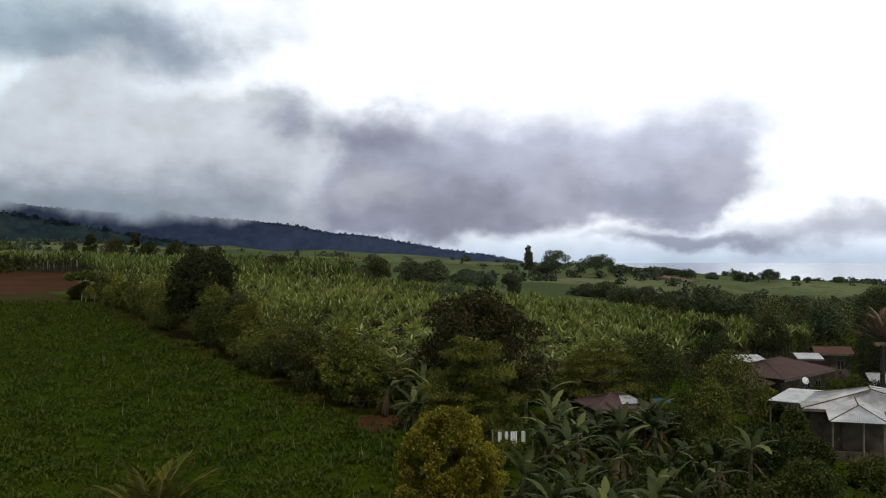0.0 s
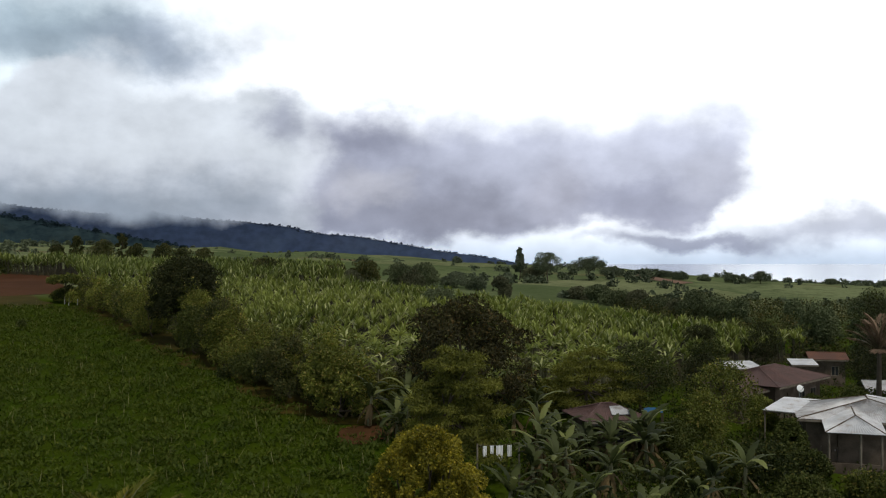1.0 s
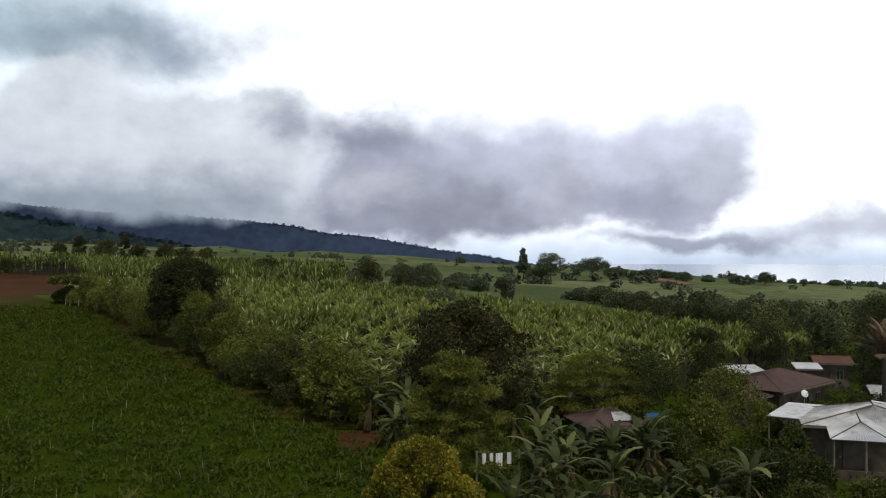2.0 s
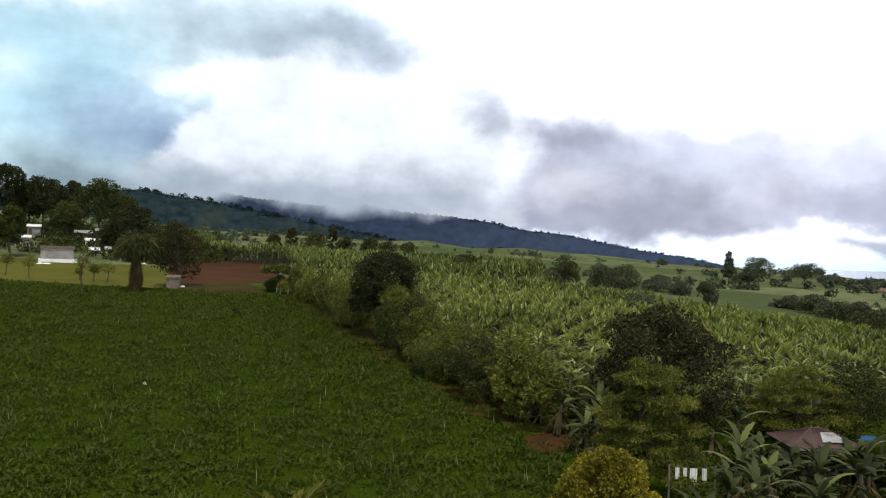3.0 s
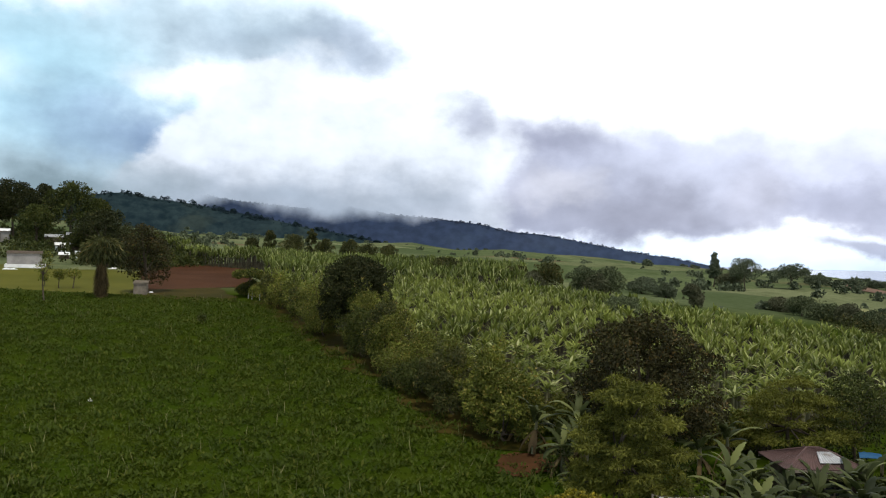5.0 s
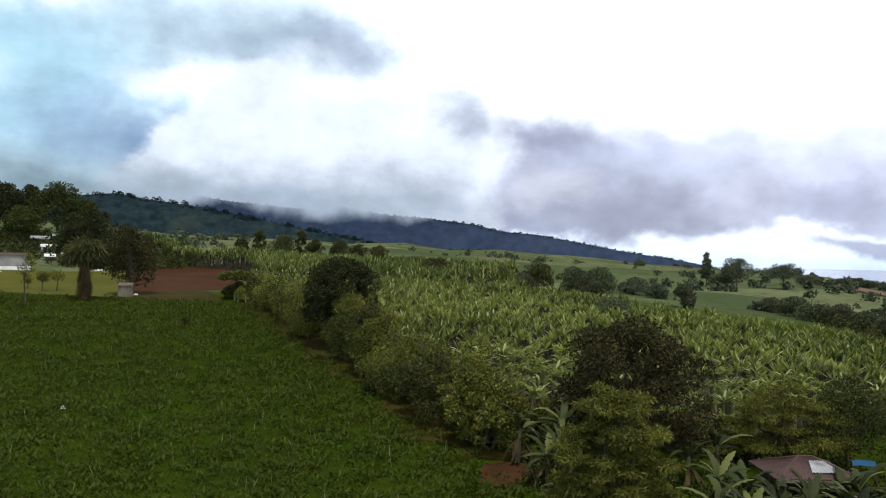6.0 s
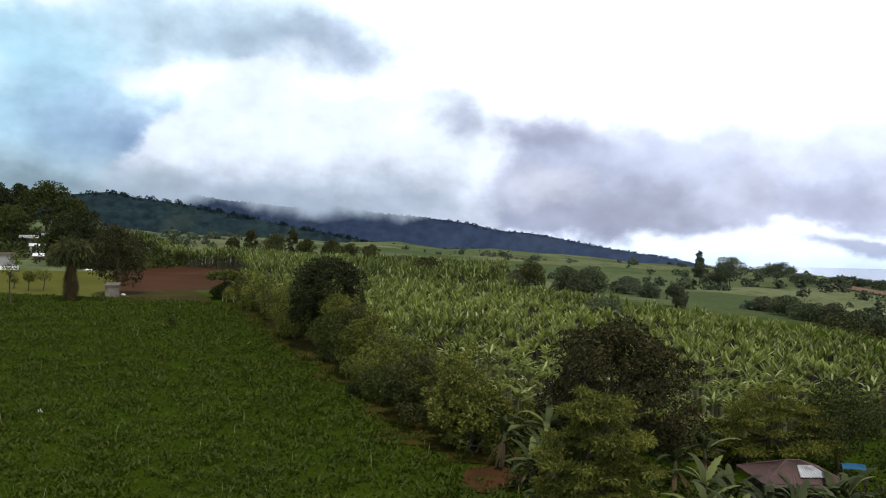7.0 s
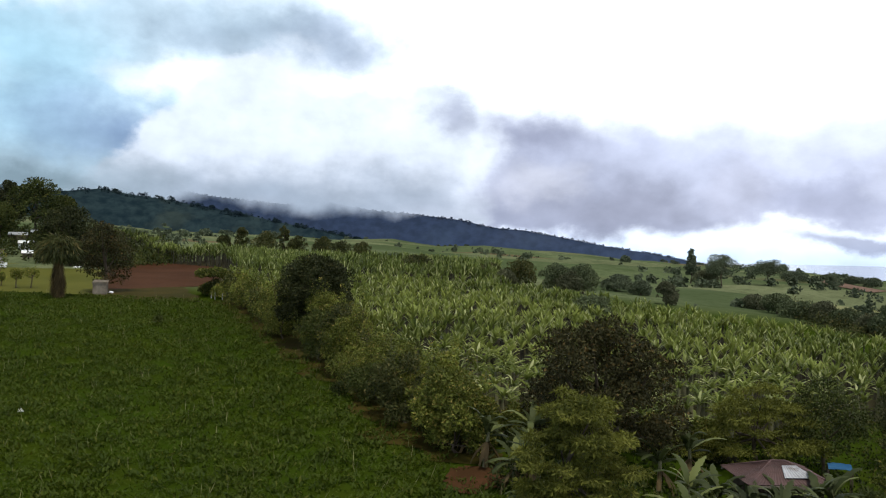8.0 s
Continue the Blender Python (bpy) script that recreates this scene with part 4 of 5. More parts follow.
# ---------------------------------------------------------------- coconut palm at the field's near end
def palm(x, y, height, reach, fronds, seed, label, mat="palm", upright=0.9):
    r = random.Random(seed)
    root = thing("coconut_palm", pose(x, y, ground(x, y) - 0.05), label, "palm")
    g = Geo()
    g.tube([(0, 0, 0), (0.05, 0, height * 0.3), (0.1, 0.05, height * 0.7), (0.12, 0.08, height)], [0.28, 0.2, 0.16, 0.14], 9)
    part("trunk", g, M["bark"], root)
    for k in range(fronds):
        rise = r.uniform(upright, 1.6)
        ln = reach * r.uniform(0.8, 1.1)
        p, a = Vector((0, 0, 0)), rise
        spine = [p.copy()]
        for s in range(12):
            p = p + Vector((math.cos(a), 0, math.sin(a))) * ln / 12
            a -= (0.35 + rise * 0.35) / 12 * (0.4 + s / 8)
            spine.append(p.copy())
        at, way, size = [], [], []
        for s in range(12):
            for q in range(5):
                c = spine[s].lerp(spine[s + 1], q / 5)
                u = (s + q / 5) / 12
                ax = (spine[s + 1] - spine[s]).normalized()
                for sd in (-1, 1):
                    at.append(tuple(c))
                    way.append(tuple(ax * (0.5 + u) + Vector((0, sd * (1.25 - u * 0.5), -0.25)) + Vector((0, 0, r.uniform(-0.2, 0.1)))))
                    size.append(ln * 0.26 * math.sin(math.pi * (0.12 + 0.8 * u)) ** 0.7 + 0.05)
        size = np.array(size)
        v, f = leaves(np.array(at), np.array(way), np.tile([0, 0, 1.0], (len(at), 1)), size, np.full(len(at), 0.055))
        sp = Geo()
        sp.tube(spine, [0.035 - 0.0025 * i for i in range(13)], 5)
        fr = part("frond", quads("frond", v, f, M[mat]), M[mat], root)
        fr.matrix_basis = pose(0.12, 0.08, height, 0, 0, k * 137.5)
        part("rib", sp, M["stem"], fr)
    return root


palm(-7.7, 24.8, 3.6, 2.2, 16, 3, "young coconut palm with yellow-green fronds beside the field", upright=0.75)
palm(30.2, 65.4, 5.6, 2.7, 15, 9, "withered palm with dry pinkish-brown fronds beside the houses", "withered", 0.2)

# ---------------------------------------------------------------- far trees
FARS = [  # bearing, distance, height of the top over the eye's level (degrees), width, kind, low part of the crown
    (5.13, 247, 0.22, 2.6, "far", 0.15), (6.82, 236, -0.14, 6.4, "far", 0.3), (9.26, 250, -0.46, 8.6, "far", 0.45), (5.98, 240, -0.95, 6.0, "belt", 0.05),
    (10.48, 285, -1.02, 7.0, "far", 0.1), (12.28, 320, -1.18, 5.0, "far", 0.1), (13.5, 330, -1.2, 6.5, "far", 0.1), (14.4, 330, -1.22, 6.5, "far", 0.1),
    (15.8, 350, -1.5, 5.0, "far", 0.1), (17.37, 350, -1.42, 6.0, "far", 0.1), (18.0, 350, -1.5, 5.0, "far", 0.1), (18.91, 345, -1.2, 7.0, "far", 0.15),
    (22.6, 350, -1.6, 4.0, "far", 0.1), (8.66, 166, -1.9, 6.5, "belt", 0.02), (9.8, 160, -2.0, 6.0, "green", 0.02), (10.97, 155, -2.25, 7.5, "green", 0.02),
    (12.1, 152, -2.45, 6.0, "belt", 0.02), (13.25, 150, -2.6, 6.0, "green", 0.02), (14.4, 146, -2.6, 6.0, "belt", 0.02), (15.3, 144, -2.35, 6.8, "green", 0.02),
    (16.6, 142, -2.4, 6.0, "green", 0.02), (17.8, 138, -2.9, 5.0, "green", 0.02), (20.57, 150, -2.7, 4.5, "green", 0.02), (22.0, 118, -2.9, 5.0, "green", 0.05),
    (24.5, 112, -2.3, 6.0, "green", 0.05), (-5.81, 166, -0.8, 5.4, "olive", 0.04), (-4.12, 166, -0.55, 6.0, "olive", 0.05), (-4.9, 163, -1.25, 5.0, "belt", 0.04),
    (-2.0, 160, -0.72, 5.4, "green", 0.04), (-0.5, 158, -0.72, 5.4, "green", 0.04), (-1.2, 157, -1.2, 5.0, "belt", 0.04), (-10.02, 168, -0.55, 6.0, "olive", 0.5),
    (-11.4, 200, -0.45, 4.6, "far", 0.05), (-7.59, 230, -0.85, 5.5, "far", 0.05), (-6.8, 232, -0.85, 3.8, "far", 0.05), (4.12, 152, -1.55, 4.4, "belt", 0.02),
    (2.6, 170, -1.35, 5.0, "far", 0.02), (1.3, 175, -1.3, 5.0, "far", 0.04), (0.45, 112, -2.2, 4.8, "green", 0.1),
    (-20.4, 240, 0.78, 3.6, "olive", 0.1), (-19.0, 236, 0.55, 7.0, "olive", 0.05), (-18.0, 236, 0.98, 2.4, "olive", 0.1), (-17.2, 232, 0.4, 5.4, "olive", 0.05),
    (-21.4, 250, 0.32, 3.4, "olive", 0.1), (-15.7, 225, 0.4, 4.6, "olive", 0.1), (-14.6, 222, 0.2, 6.0, "olive", 0.05), (-13.4, 220, 0.12, 4.6, "olive", 0.05),
]
# these crowns take the leaf colours with haze painted in
for k, (az, d, top, w, kind, lo) in enumerate(FARS):
    x, y = d * math.sin(radians(az)), d * math.cos(radians(az))
    belt = lo < 0.03
    h = max(1.6, 12 + d * math.tan(radians(top)) - ground(x, y)) * (1.0 if not belt else 0.7 + 0.45 * (k * 0.618 % 1))
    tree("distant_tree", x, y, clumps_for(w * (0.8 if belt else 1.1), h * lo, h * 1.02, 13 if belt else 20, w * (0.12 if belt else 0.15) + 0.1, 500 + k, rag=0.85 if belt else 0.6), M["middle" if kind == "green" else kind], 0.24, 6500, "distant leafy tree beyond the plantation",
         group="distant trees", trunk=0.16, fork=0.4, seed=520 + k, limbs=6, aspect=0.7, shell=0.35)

clumps = []
rf = random.Random(5)
for _ in range(4600):
    az, d = rf.uniform(-34, 34), 152 * (1 + 7.5 * rf.random() ** 1.5)
    if (d < 225 and az < -9) or (6 < az < 21 and d < 430 and rf.random() < 0.45) or (-12 < az < 6 and d > 260 and rf.random() < 0.6):
        continue
    x, y = d * math.sin(radians(az)), d * math.cos(radians(az))
    if noise.noise((x * 0.012, y * 0.012, 9.0)) < 0.16 and rf.random() < 0.95:
        continue
    s = rf.uniform(0.3, 1.3) ** 1.3 * (0.55 + d / 950)
    for _ in range(3):
        clumps.append((x + rf.uniform(-s, s), y + rf.uniform(-s, s), ground(x, y) + s * rf.uniform(0.4, 1.0), s * 0.8, s * 0.8, s * rf.uniform(0.7, 1.1)))
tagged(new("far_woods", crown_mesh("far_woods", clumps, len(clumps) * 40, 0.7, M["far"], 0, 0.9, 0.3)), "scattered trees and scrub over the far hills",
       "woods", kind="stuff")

# ---------------------------------------------------------------- houses
def roof_plane(g, a, b, c, d, wave=0.012, pitch=0.15):
    """A corrugated sheet: a to b along the eave, d to c along the ridge."""
    a, b, c, d = (Vector(p) for p in (a, b, c, d))
    n = max(4, int((b - a).length / pitch) * 2)
    up = (b - a).cross(d - a).normalized()
    if up.z < 0:
        up = -up
    k = len(g.v)
    for i in range(n + 1):
        u = i / n
        lift = up * (wave if i % 2 else -wave)
        lo, hi = a.lerp(b, u) + lift, d.lerp(c, u) + lift
        g.v += [tuple(lo), tuple(hi), tuple(lo - up * 0.03), tuple(hi - up * 0.03)]
    for i in range(n):
        q = k + i * 4
        g.f += [(q, q + 4, q + 5, q + 1), (q + 2, q + 3, q + 7, q + 6), (q, q + 2, q + 6, q + 4)]


def cap(parent, a, b, mat, r=0.045):
    g = Geo()
    g.tube([a, Vector(a).lerp(Vector(b), 0.5), b], [r, r, r], 6)
    part("ridge_cap", g, mat, parent)


def wall_with_hole(name, parent, mat, length, height, thick, holes, m):
    """A wall along x with openings (start, end, sill, head), placed by m."""
    g = Geo()
    x = 0.0
    for s, e, lo, hi in sorted(holes):
        g.box(x, s, 0, thick, 0, height)
        if lo > 0:
            g.box(s, e, 0, thick, 0, lo)
        g.box(s, e, 0, thick, hi, height)
        x = e
    g.box(x, length, 0, thick, 0, height)
    ob = part(name, g, mat, parent)
    ob.matrix_basis = m
    for s, e, lo, hi in holes:
        if lo > 0:
            f = Geo()
            for q in ((s, e, lo, lo + 0.07), (s, e, hi - 0.07, hi), (s, s + 0.07, lo + 0.07, hi - 0.07), (e - 0.07, e, lo + 0.07, hi - 0.07),
                      ((s + e) / 2 - 0.03, (s + e) / 2 + 0.03, lo + 0.07, hi - 0.07)):
                f.box(q[0], q[1], -0.02, 0.05, q[2], q[3])
            w = part("window", f, M["wood"], parent, "weathered wooden window frame")
            w.matrix_basis = m
            p = Geo()
            p.box(s + 0.07, e - 0.07, 0.06, 0.075, lo + 0.07, hi - 0.07)
            part("pane", p, M["glass"], w)
        else:
            f = Geo()
            f.box(s + 0.02, e - 0.02, 0.05, 0.09, 0.02, hi - 0.02)
            d = part("door", f, M["dark_wall"], parent, "dark plank door")
            d.matrix_basis = m
            h = Geo()
            h.box(e - 0.16, e - 0.12, 0.0, 0.05, hi * 0.46, hi * 0.52)
            part("handle", h, M["zinc"], d)
    return ob


def house(name, x, y, turn, w, d, eave, rise, over, wall, roof, capmat, label, style="hip", along="x", holes=None, group="houses", base=None, posts=()):
    """Four walls under a hipped or gabled corrugated roof; its middle at x, y."""
    z0 = ground(x, y) - 0.25 if base is None else base
    root = thing(name, pose(x, y, z0, 0, 0, turn), label, "house", group)
    ww, wd = w - 2 * over, d - 2 * over
    t = 0.12
    holes = holes or {}
    h = eave
    wall_with_hole("wall", root, wall, ww, h, t, holes.get("front", []), pose(-ww / 2, -wd / 2, 0))
    wall_with_hole("wall", root, wall, ww, h, t, holes.get("back", []), pose(ww / 2, wd / 2, 0, 0, 0, 180))
    wall_with_hole("wall", root, wall, wd - 2 * t, h, t, holes.get("left", []), pose(-ww / 2, wd / 2 - t, 0, 0, 0, -90))
    wall_with_hole("wall", root, wall, wd - 2 * t, h, t, holes.get("right", []), pose(ww / 2, -wd / 2 + t, 0, 0, 0, 90))
    g = Geo()
    g.box(-ww / 2 + t, ww / 2 - t, -wd / 2 + t, wd / 2 - t, 0.2, 0.3)
    part("floor_slab", g, M["grey_wall"], root)
    W, D, e, r = w / 2, d / 2, eave, eave + rise
    if style == "hip":
        if along == "x":
            k = max(0.3, W - D)
            p, q = (-k, 0, r), (k, 0, r)
            planes = [((-W, -D, e), (W, -D, e), q, p), ((W, D, e), (-W, D, e), p, q), ((-W, D, e), (-W, -D, e), p, p), ((W, -D, e), (W, D, e), q, q)]
            caps = [(p, q), (p, (-W, -D, e)), (p, (-W, D, e)), (q, (W, -D, e)), (q, (W, D, e))]
        else:
            k = max(0.6, D - W * 0.7)
            p, q = (0, -k, r), (0, k, r)
            planes = [((-W, -D, e), (W, -D, e), p, p), ((W, D, e), (-W, D, e), q, q), ((-W, D, e), (-W, -D, e), p, q), ((W, -D, e), (W, D, e), q, p)]
            caps = [(p, q), (p, (-W, -D, e)), (p, (W, -D, e)), (q, (-W, D, e)), (q, (W, D, e))]
    elif style == "gable":
        p, q = (-W, 0, r), (W, 0, r)
        planes = [((-W, -D, e), (W, -D, e), q, p), ((W, D, e), (-W, D, e), p, q)]
        caps = [(p, q)]
        for sx in (-1, 1):
            g = Geo()
            xx = sx * (ww / 2)
            g.add([(xx, -wd / 2, e), (xx, wd / 2, e), (xx, 0, r - 0.12), (xx - sx * t, -wd / 2, e), (xx - sx * t, wd / 2, e), (xx - sx * t, 0, r - 0.12)],
                  [(0, 1, 2), (3, 5, 4), (0, 3, 4, 1), (1, 4, 5, 2), (2, 5, 3, 0)])
            part("gable", g, wall, root)
    else:
        planes = [((-W, -D, e), (W, -D, e), (W, D, r), (-W, D, r))]
        caps = []
    for a, b, c, dd in planes:
        g = Geo()
        roof_plane(g, a, b, c, dd)
        part("roof", g, roof, root)
    for a, b in caps:
        cap(root, a, b, capmat)
    for a, b in (((-W, -D), (W, -D)), ((-W, D), (W, D))):
        g = Geo()
        g.box(a[0], b[0], a[1] - 0.02, a[1] + 0.02, e - 0.16, e - 0.045)
        part("fascia", g, M["wood"], root)
    for px, py in posts:
        g = Geo()
        g.tube([(px, py, 0), (px, py, e * 0.5), (px, py, e - 0.03)], [0.06, 0.055, 0.05], 7)
        part("post", g, M["wood"], root)
    return root


WIN = [(1.0, 2.0, 1.0, 2.0)]
# zinc-roofed house with its porch and lean-to
c_house = house("zinc_roof_house", 25.6, 57.0, -17, 8.0, 5.6, 2.75, 0.95, 0.5, M["dark_wall"], M["zinc"], M["dark_wall"],
                "small house with a stained grey zinc hip roof", along="y", base=-0.05,
                holes={"front": [(0.8, 1.7, 0, 1.95), (4.4, 5.6, 0.9, 1.9)], "left": [(1.2, 2.4, 0.9, 1.9)]})
g = Geo()
P = [(-2.7, -4.9, 2.42), (0.4, -4.9, 2.42), (0.4, -2.6, 2.74), (-2.7, -2.6, 2.74), (-1.0, -3.3, 3.14), (-1.0, -1.4, 3.34)]
roof_plane(g, P[0], P[1], P[4], P[4])
roof_plane(g, P[3], P[0], P[4], P[5])
roof_plane(g, P[1], P[2], P[5], P[4])
part("porch_roof", g, M["new_zinc"], c_house, "brighter zinc porch roof")
for a, b in ((P[4], P[0]), (P[4], P[1]), (P[4], P[5])):
    cap(c_house, a, b, M["dark_wall"], 0.04)
for px in (-2.5, -0.9, 0.15):
    g = Geo()
    g.tube([(px, -4.7, 0), (px, -4.7, 1.2), (px, -4.7, 2.43)], [0.07, 0.065, 0.06], 8)
    part("post", g, M["wood"], c_house, "weathered porch post")
g = Geo()
g.box(-2.6, 0.25, -4.75, -4.65, 0.05, 0.75)
part("porch_wall", g, M["dark_wall"], c_house)
g = Geo()
roof_plane(g, (0.2, 0.9, 3.62), (2.2, 0.9, 3.36), (2.2, 1.9, 3.36), (0.2, 1.9, 3.62))
part("roof_sheet", g, M["new_zinc"], c_house, "loose bright zinc sheet on the ridge")


def shelter(name, corners, mat, label):
    """A flat sheet roof on four posts."""
    cx, cy = sum(p[0] for p in corners) / 4, sum(p[1] for p in corners) / 4
    z = ground(cx, cy)
    root = thing(name, pose(cx, cy, z), label, "shelter")
    q = [(p[0] - cx, p[1] - cy, p[2] - z) for p in corners]
    g = Geo()
    roof_plane(g, *q)
    part("roof", g, mat, root)
    for p in q:
        g = Geo()
        gx, gy = p[0] * 0.92, p[1] * 0.92
        g.tube([(gx, gy, ground(gx + cx, gy + cy) - z - 0.1), (gx, gy, 1.0), (gx, gy, p[2] - 0.06)], [0.05, 0.05, 0.045], 7)
        part("post", g, M["wood"], root)
    for i, j in ((0, 1), (3, 2)):
        g = Geo()
        a, b = Vector(q[i]) * 0.96, Vector(q[j]) * 0.96
        a.z, b.z = q[i][2] - 0.09, q[j][2] - 0.09
        g.tube([a, (a + b) / 2, b], [0.035] * 3, 6)
        part("beam", g, M["wood"], root)
    return root


shelter("lean_to", [(19.9, 58.2, 2.75), (22.2, 56.9, 2.7), (24.6, 60.2, 3.0), (22.3, 61.2, 3.05)], M["new_zinc"], "open lean-to with a flat bright zinc roof")
# brown-roofed house behind, at a corner to the yard
a_house = house("brown_roof_house", 24.6, 70.8, 45, 8.4, 5.8, 2.6, 0.9, 0.55, M["dark_wall"], M["brown_roof"], M["brown_roof"],
                "house with a red-brown corrugated hip roof", along="x", base=0.35,
                holes={"front": [(1.0, 1.9, 0, 1.95), (3.6, 4.8, 0.9, 1.9), (5.6, 6.6, 0.9, 1.9)], "left": [(1.2, 2.6, 0.9, 1.9)]})
house("brown_roof_shed", 20.9, 66.6, 42, 3.6, 3.2, 2.2, 0.5, 0.25, M["dark_wall"], M["brown_roof"], M["brown_roof"],
      "low brown-roofed kitchen shed against the house", "shed", base=0.5, holes={"front": [(0.8, 1.7, 0, 1.8)]})
house("zinc_shed", 24.6, 77.5, 8, 3.4, 2.4, 2.2, 0.35, 0.15, M["dark_wall"], M["new_zinc"], M["zinc"],
      "small board shed with a bright zinc roof", "shed", base=0.7, holes={"front": [(1.0, 1.9, 0, 1.8)]})
house("zinc_shed", 32.0, 83.2, -8, 2.2, 2.0, 2.0, 0.3, 0.15, M["dark_wall"], M["new_zinc"], M["zinc"],
      "small board shed with a bright zinc roof", "shed", base=0.5, holes={"front": [(0.6, 1.3, 0, 1.7)]})
house("rust_roof_house", 35.4, 86.6, -10, 3.4, 2.8, 2.4, 0.5, 0.3, M["dark_wall"], M["rust_roof"], M["rust_roof"],
      "small house with a rusted red roof", "gable", base=0.2, holes={"front": [(0.4, 1.1, 0, 1.9), (1.6, 2.3, 0.9, 1.8)]})
house("zinc_roof_cottage", 33.6, 69.6, -10, 5.0, 4.0, 2.3, 0.7, 0.3, M["dark_wall"], M["zinc"], M["zinc"],
      "dark board cottage with a grey zinc roof", "gable", base=-0.15, holes={"front": [(0.8, 1.6, 0, 1.9), (2.6, 3.6, 0.9, 1.8)]})
# low brown roof among the banana plants
b_house = house("low_brown_house", 9.75, 53.6, 12, 3.8, 3.4, 2.15, 0.65, 0.4, M["dark_wall"], M["brown_roof"], M["brown_roof"],
                "low board house with a faded red-brown roof among banana plants", along="x", base=1.1, holes={"front": [(0.3, 1.1, 0, 1.8), (1.5, 2.5, 0.8, 1.6)]})
g = Geo()
roof_plane(g, (-0.2, -1.35, 2.38), (1.15, -1.35, 2.38), (0.65, -0.45, 2.70), (0.0, -0.45, 2.70))
part("roof_patch", g, M["zinc"], b_house, "grey zinc patch on the roof")


def blue_cover():
    x, y = 13.8, 60.0
    root = thing("tarpaulin_shelter", pose(x, y, ground(x, y), 0, 0, -8), "small shelter roofed with a blue tarpaulin", "shelter")
    g = Geo()
    rows = 8
    for i in range(rows + 1):
        for j in range(rows + 1):
            u, v = i / rows - 0.5, j / rows - 0.5
            g.v.append((u * 1.1, v * 0.9, 1.4 - 0.16 * (u * u + v * v) + 0.12 * v + 0.04 * noise.noise((u * 6, v * 6, 1))))
    for i in range(rows):
        for j in range(rows):
            k = i * (rows + 1) + j
            g.f.append((k, k + rows + 1, k + rows + 2, k + 1))
    me = part("tarpaulin", g, M["blue"], root)
    sol = me.modifiers.new("thickness", "SOLIDIFY")
    sol.thickness = 0.015
    for px in (-0.55, 0.55):
        for py in (-0.45, 0.45):
            g = Geo()
            g.tube([(px, py, -0.1), (px, py, 0.5), (px, py, 1.28 + 0.12 * py)], [0.035] * 3, 6)
            part("post", g, M["dark_wall"], root)


blue_cover()


def laundry():
    x, y = 3.2, 43.6
    root = thing("clothes_line", pose(x, y, ground(x, y), 0, 0, 10), "clothes line hung with white washing", "clothes line")
    for px in (-0.95, 0.95):
        g = Geo()
        g.tube([(px, 0, -0.1), (px, 0, 1.2), (px, 0, 2.5)], [0.04] * 3, 6)
        part("post", g, M["wood"], root)
    g = Geo()
    g.tube([(-0.95, 0, 2.45), (0, 0, 2.38), (0.95, 0, 2.45)], [0.008] * 3, 5)
    part("line", g, M["wood"], root)
    for px, w, h in ((-0.62, 0.16, 0.5), (-0.3, 0.14, 0.36), (0.05, 0.3, 0.72), (0.5, 0.18, 0.5)):
        g = Geo()
        for i in range(7):
            for z in (2.39, 2.39 - h * 0.5, 2.39 - h):
                g.v.append((px - w / 2 + w * i / 6, 0.03 * math.sin(i * 2.1), z))
        for i in range(6):
            for j in range(2):
                k = i * 3 + j
                g.f.append((k, k + 3, k + 4, k + 1))
        c = part("cloth", g, M["white"], root, "white hanging cloth")
        c.modifiers.new("thickness", "SOLIDIFY").thickness = 0.01


laundry()


def dish():
    x, y = 25.0, 65.6
    root = thing("satellite_dish", pose(x, y, ground(x, y)), "white satellite dish on a thin pole beside the house", "satellite dish")
    g = Geo()
    g.tube([(0, 0, -0.1), (0, 0, 1.3), (0, 0, 2.6)], [0.03] * 3, 7)
    part("pole", g, M["zinc"], root)
    g = Geo()
    for i in range(5):
        for k in range(16):
            a, q = 2 * math.pi * k / 16, 0.26 * i / 4
            g.v.append((q * math.cos(a), -0.35 * q * q * 1.2 * -1, q * math.sin(a)))
    for i in range(4):
        for k in range(16):
            a, b = i * 16 + k, i * 16 + (k + 1) % 16
            g.f.append((a, b, b + 16, a + 16))
    d = part("reflector", g, M["white"], root, "white dish reflector", True)
    d.matrix_basis = pose(0, -0.1, 2.55, -25, 0, 15)
    d.modifiers.new("thickness", "SOLIDIFY").thickness = 0.015
    g = Geo()
    g.tube([(0, 0, 2.5), (0.02, -0.3, 2.45), (0.05, -0.5, 2.75)], [0.015] * 3, 5)
    part("arm", g, M["zinc"], root)


dish()

# ---------------------------------------------------------------- undergrowth round the houses
def free_ground(x, y):
    for hx, hy, hr in ((25.6, 56.5, 4.6), (24.6, 70.8, 4.6), (20.9, 66.6, 2.2), (9.9, 53.6, 2.8), (22.2, 59.2, 2.4), (33.6, 69.6, 3.0), (24.6, 77.5, 2.0),
                       (32.0, 83.2, 2.0), (35.2, 87.2, 2.6), (14, 60, 0.9), (3.2, 43.6, 1.3), (3.0, 41.8, 1.2), (21, 52.5, 2.5)):
        if math.hypot(x - hx, y - hy) < hr:
            return False
    return x > 1.6 if y < 52 else left_of_hedge(x, y) < -1.2


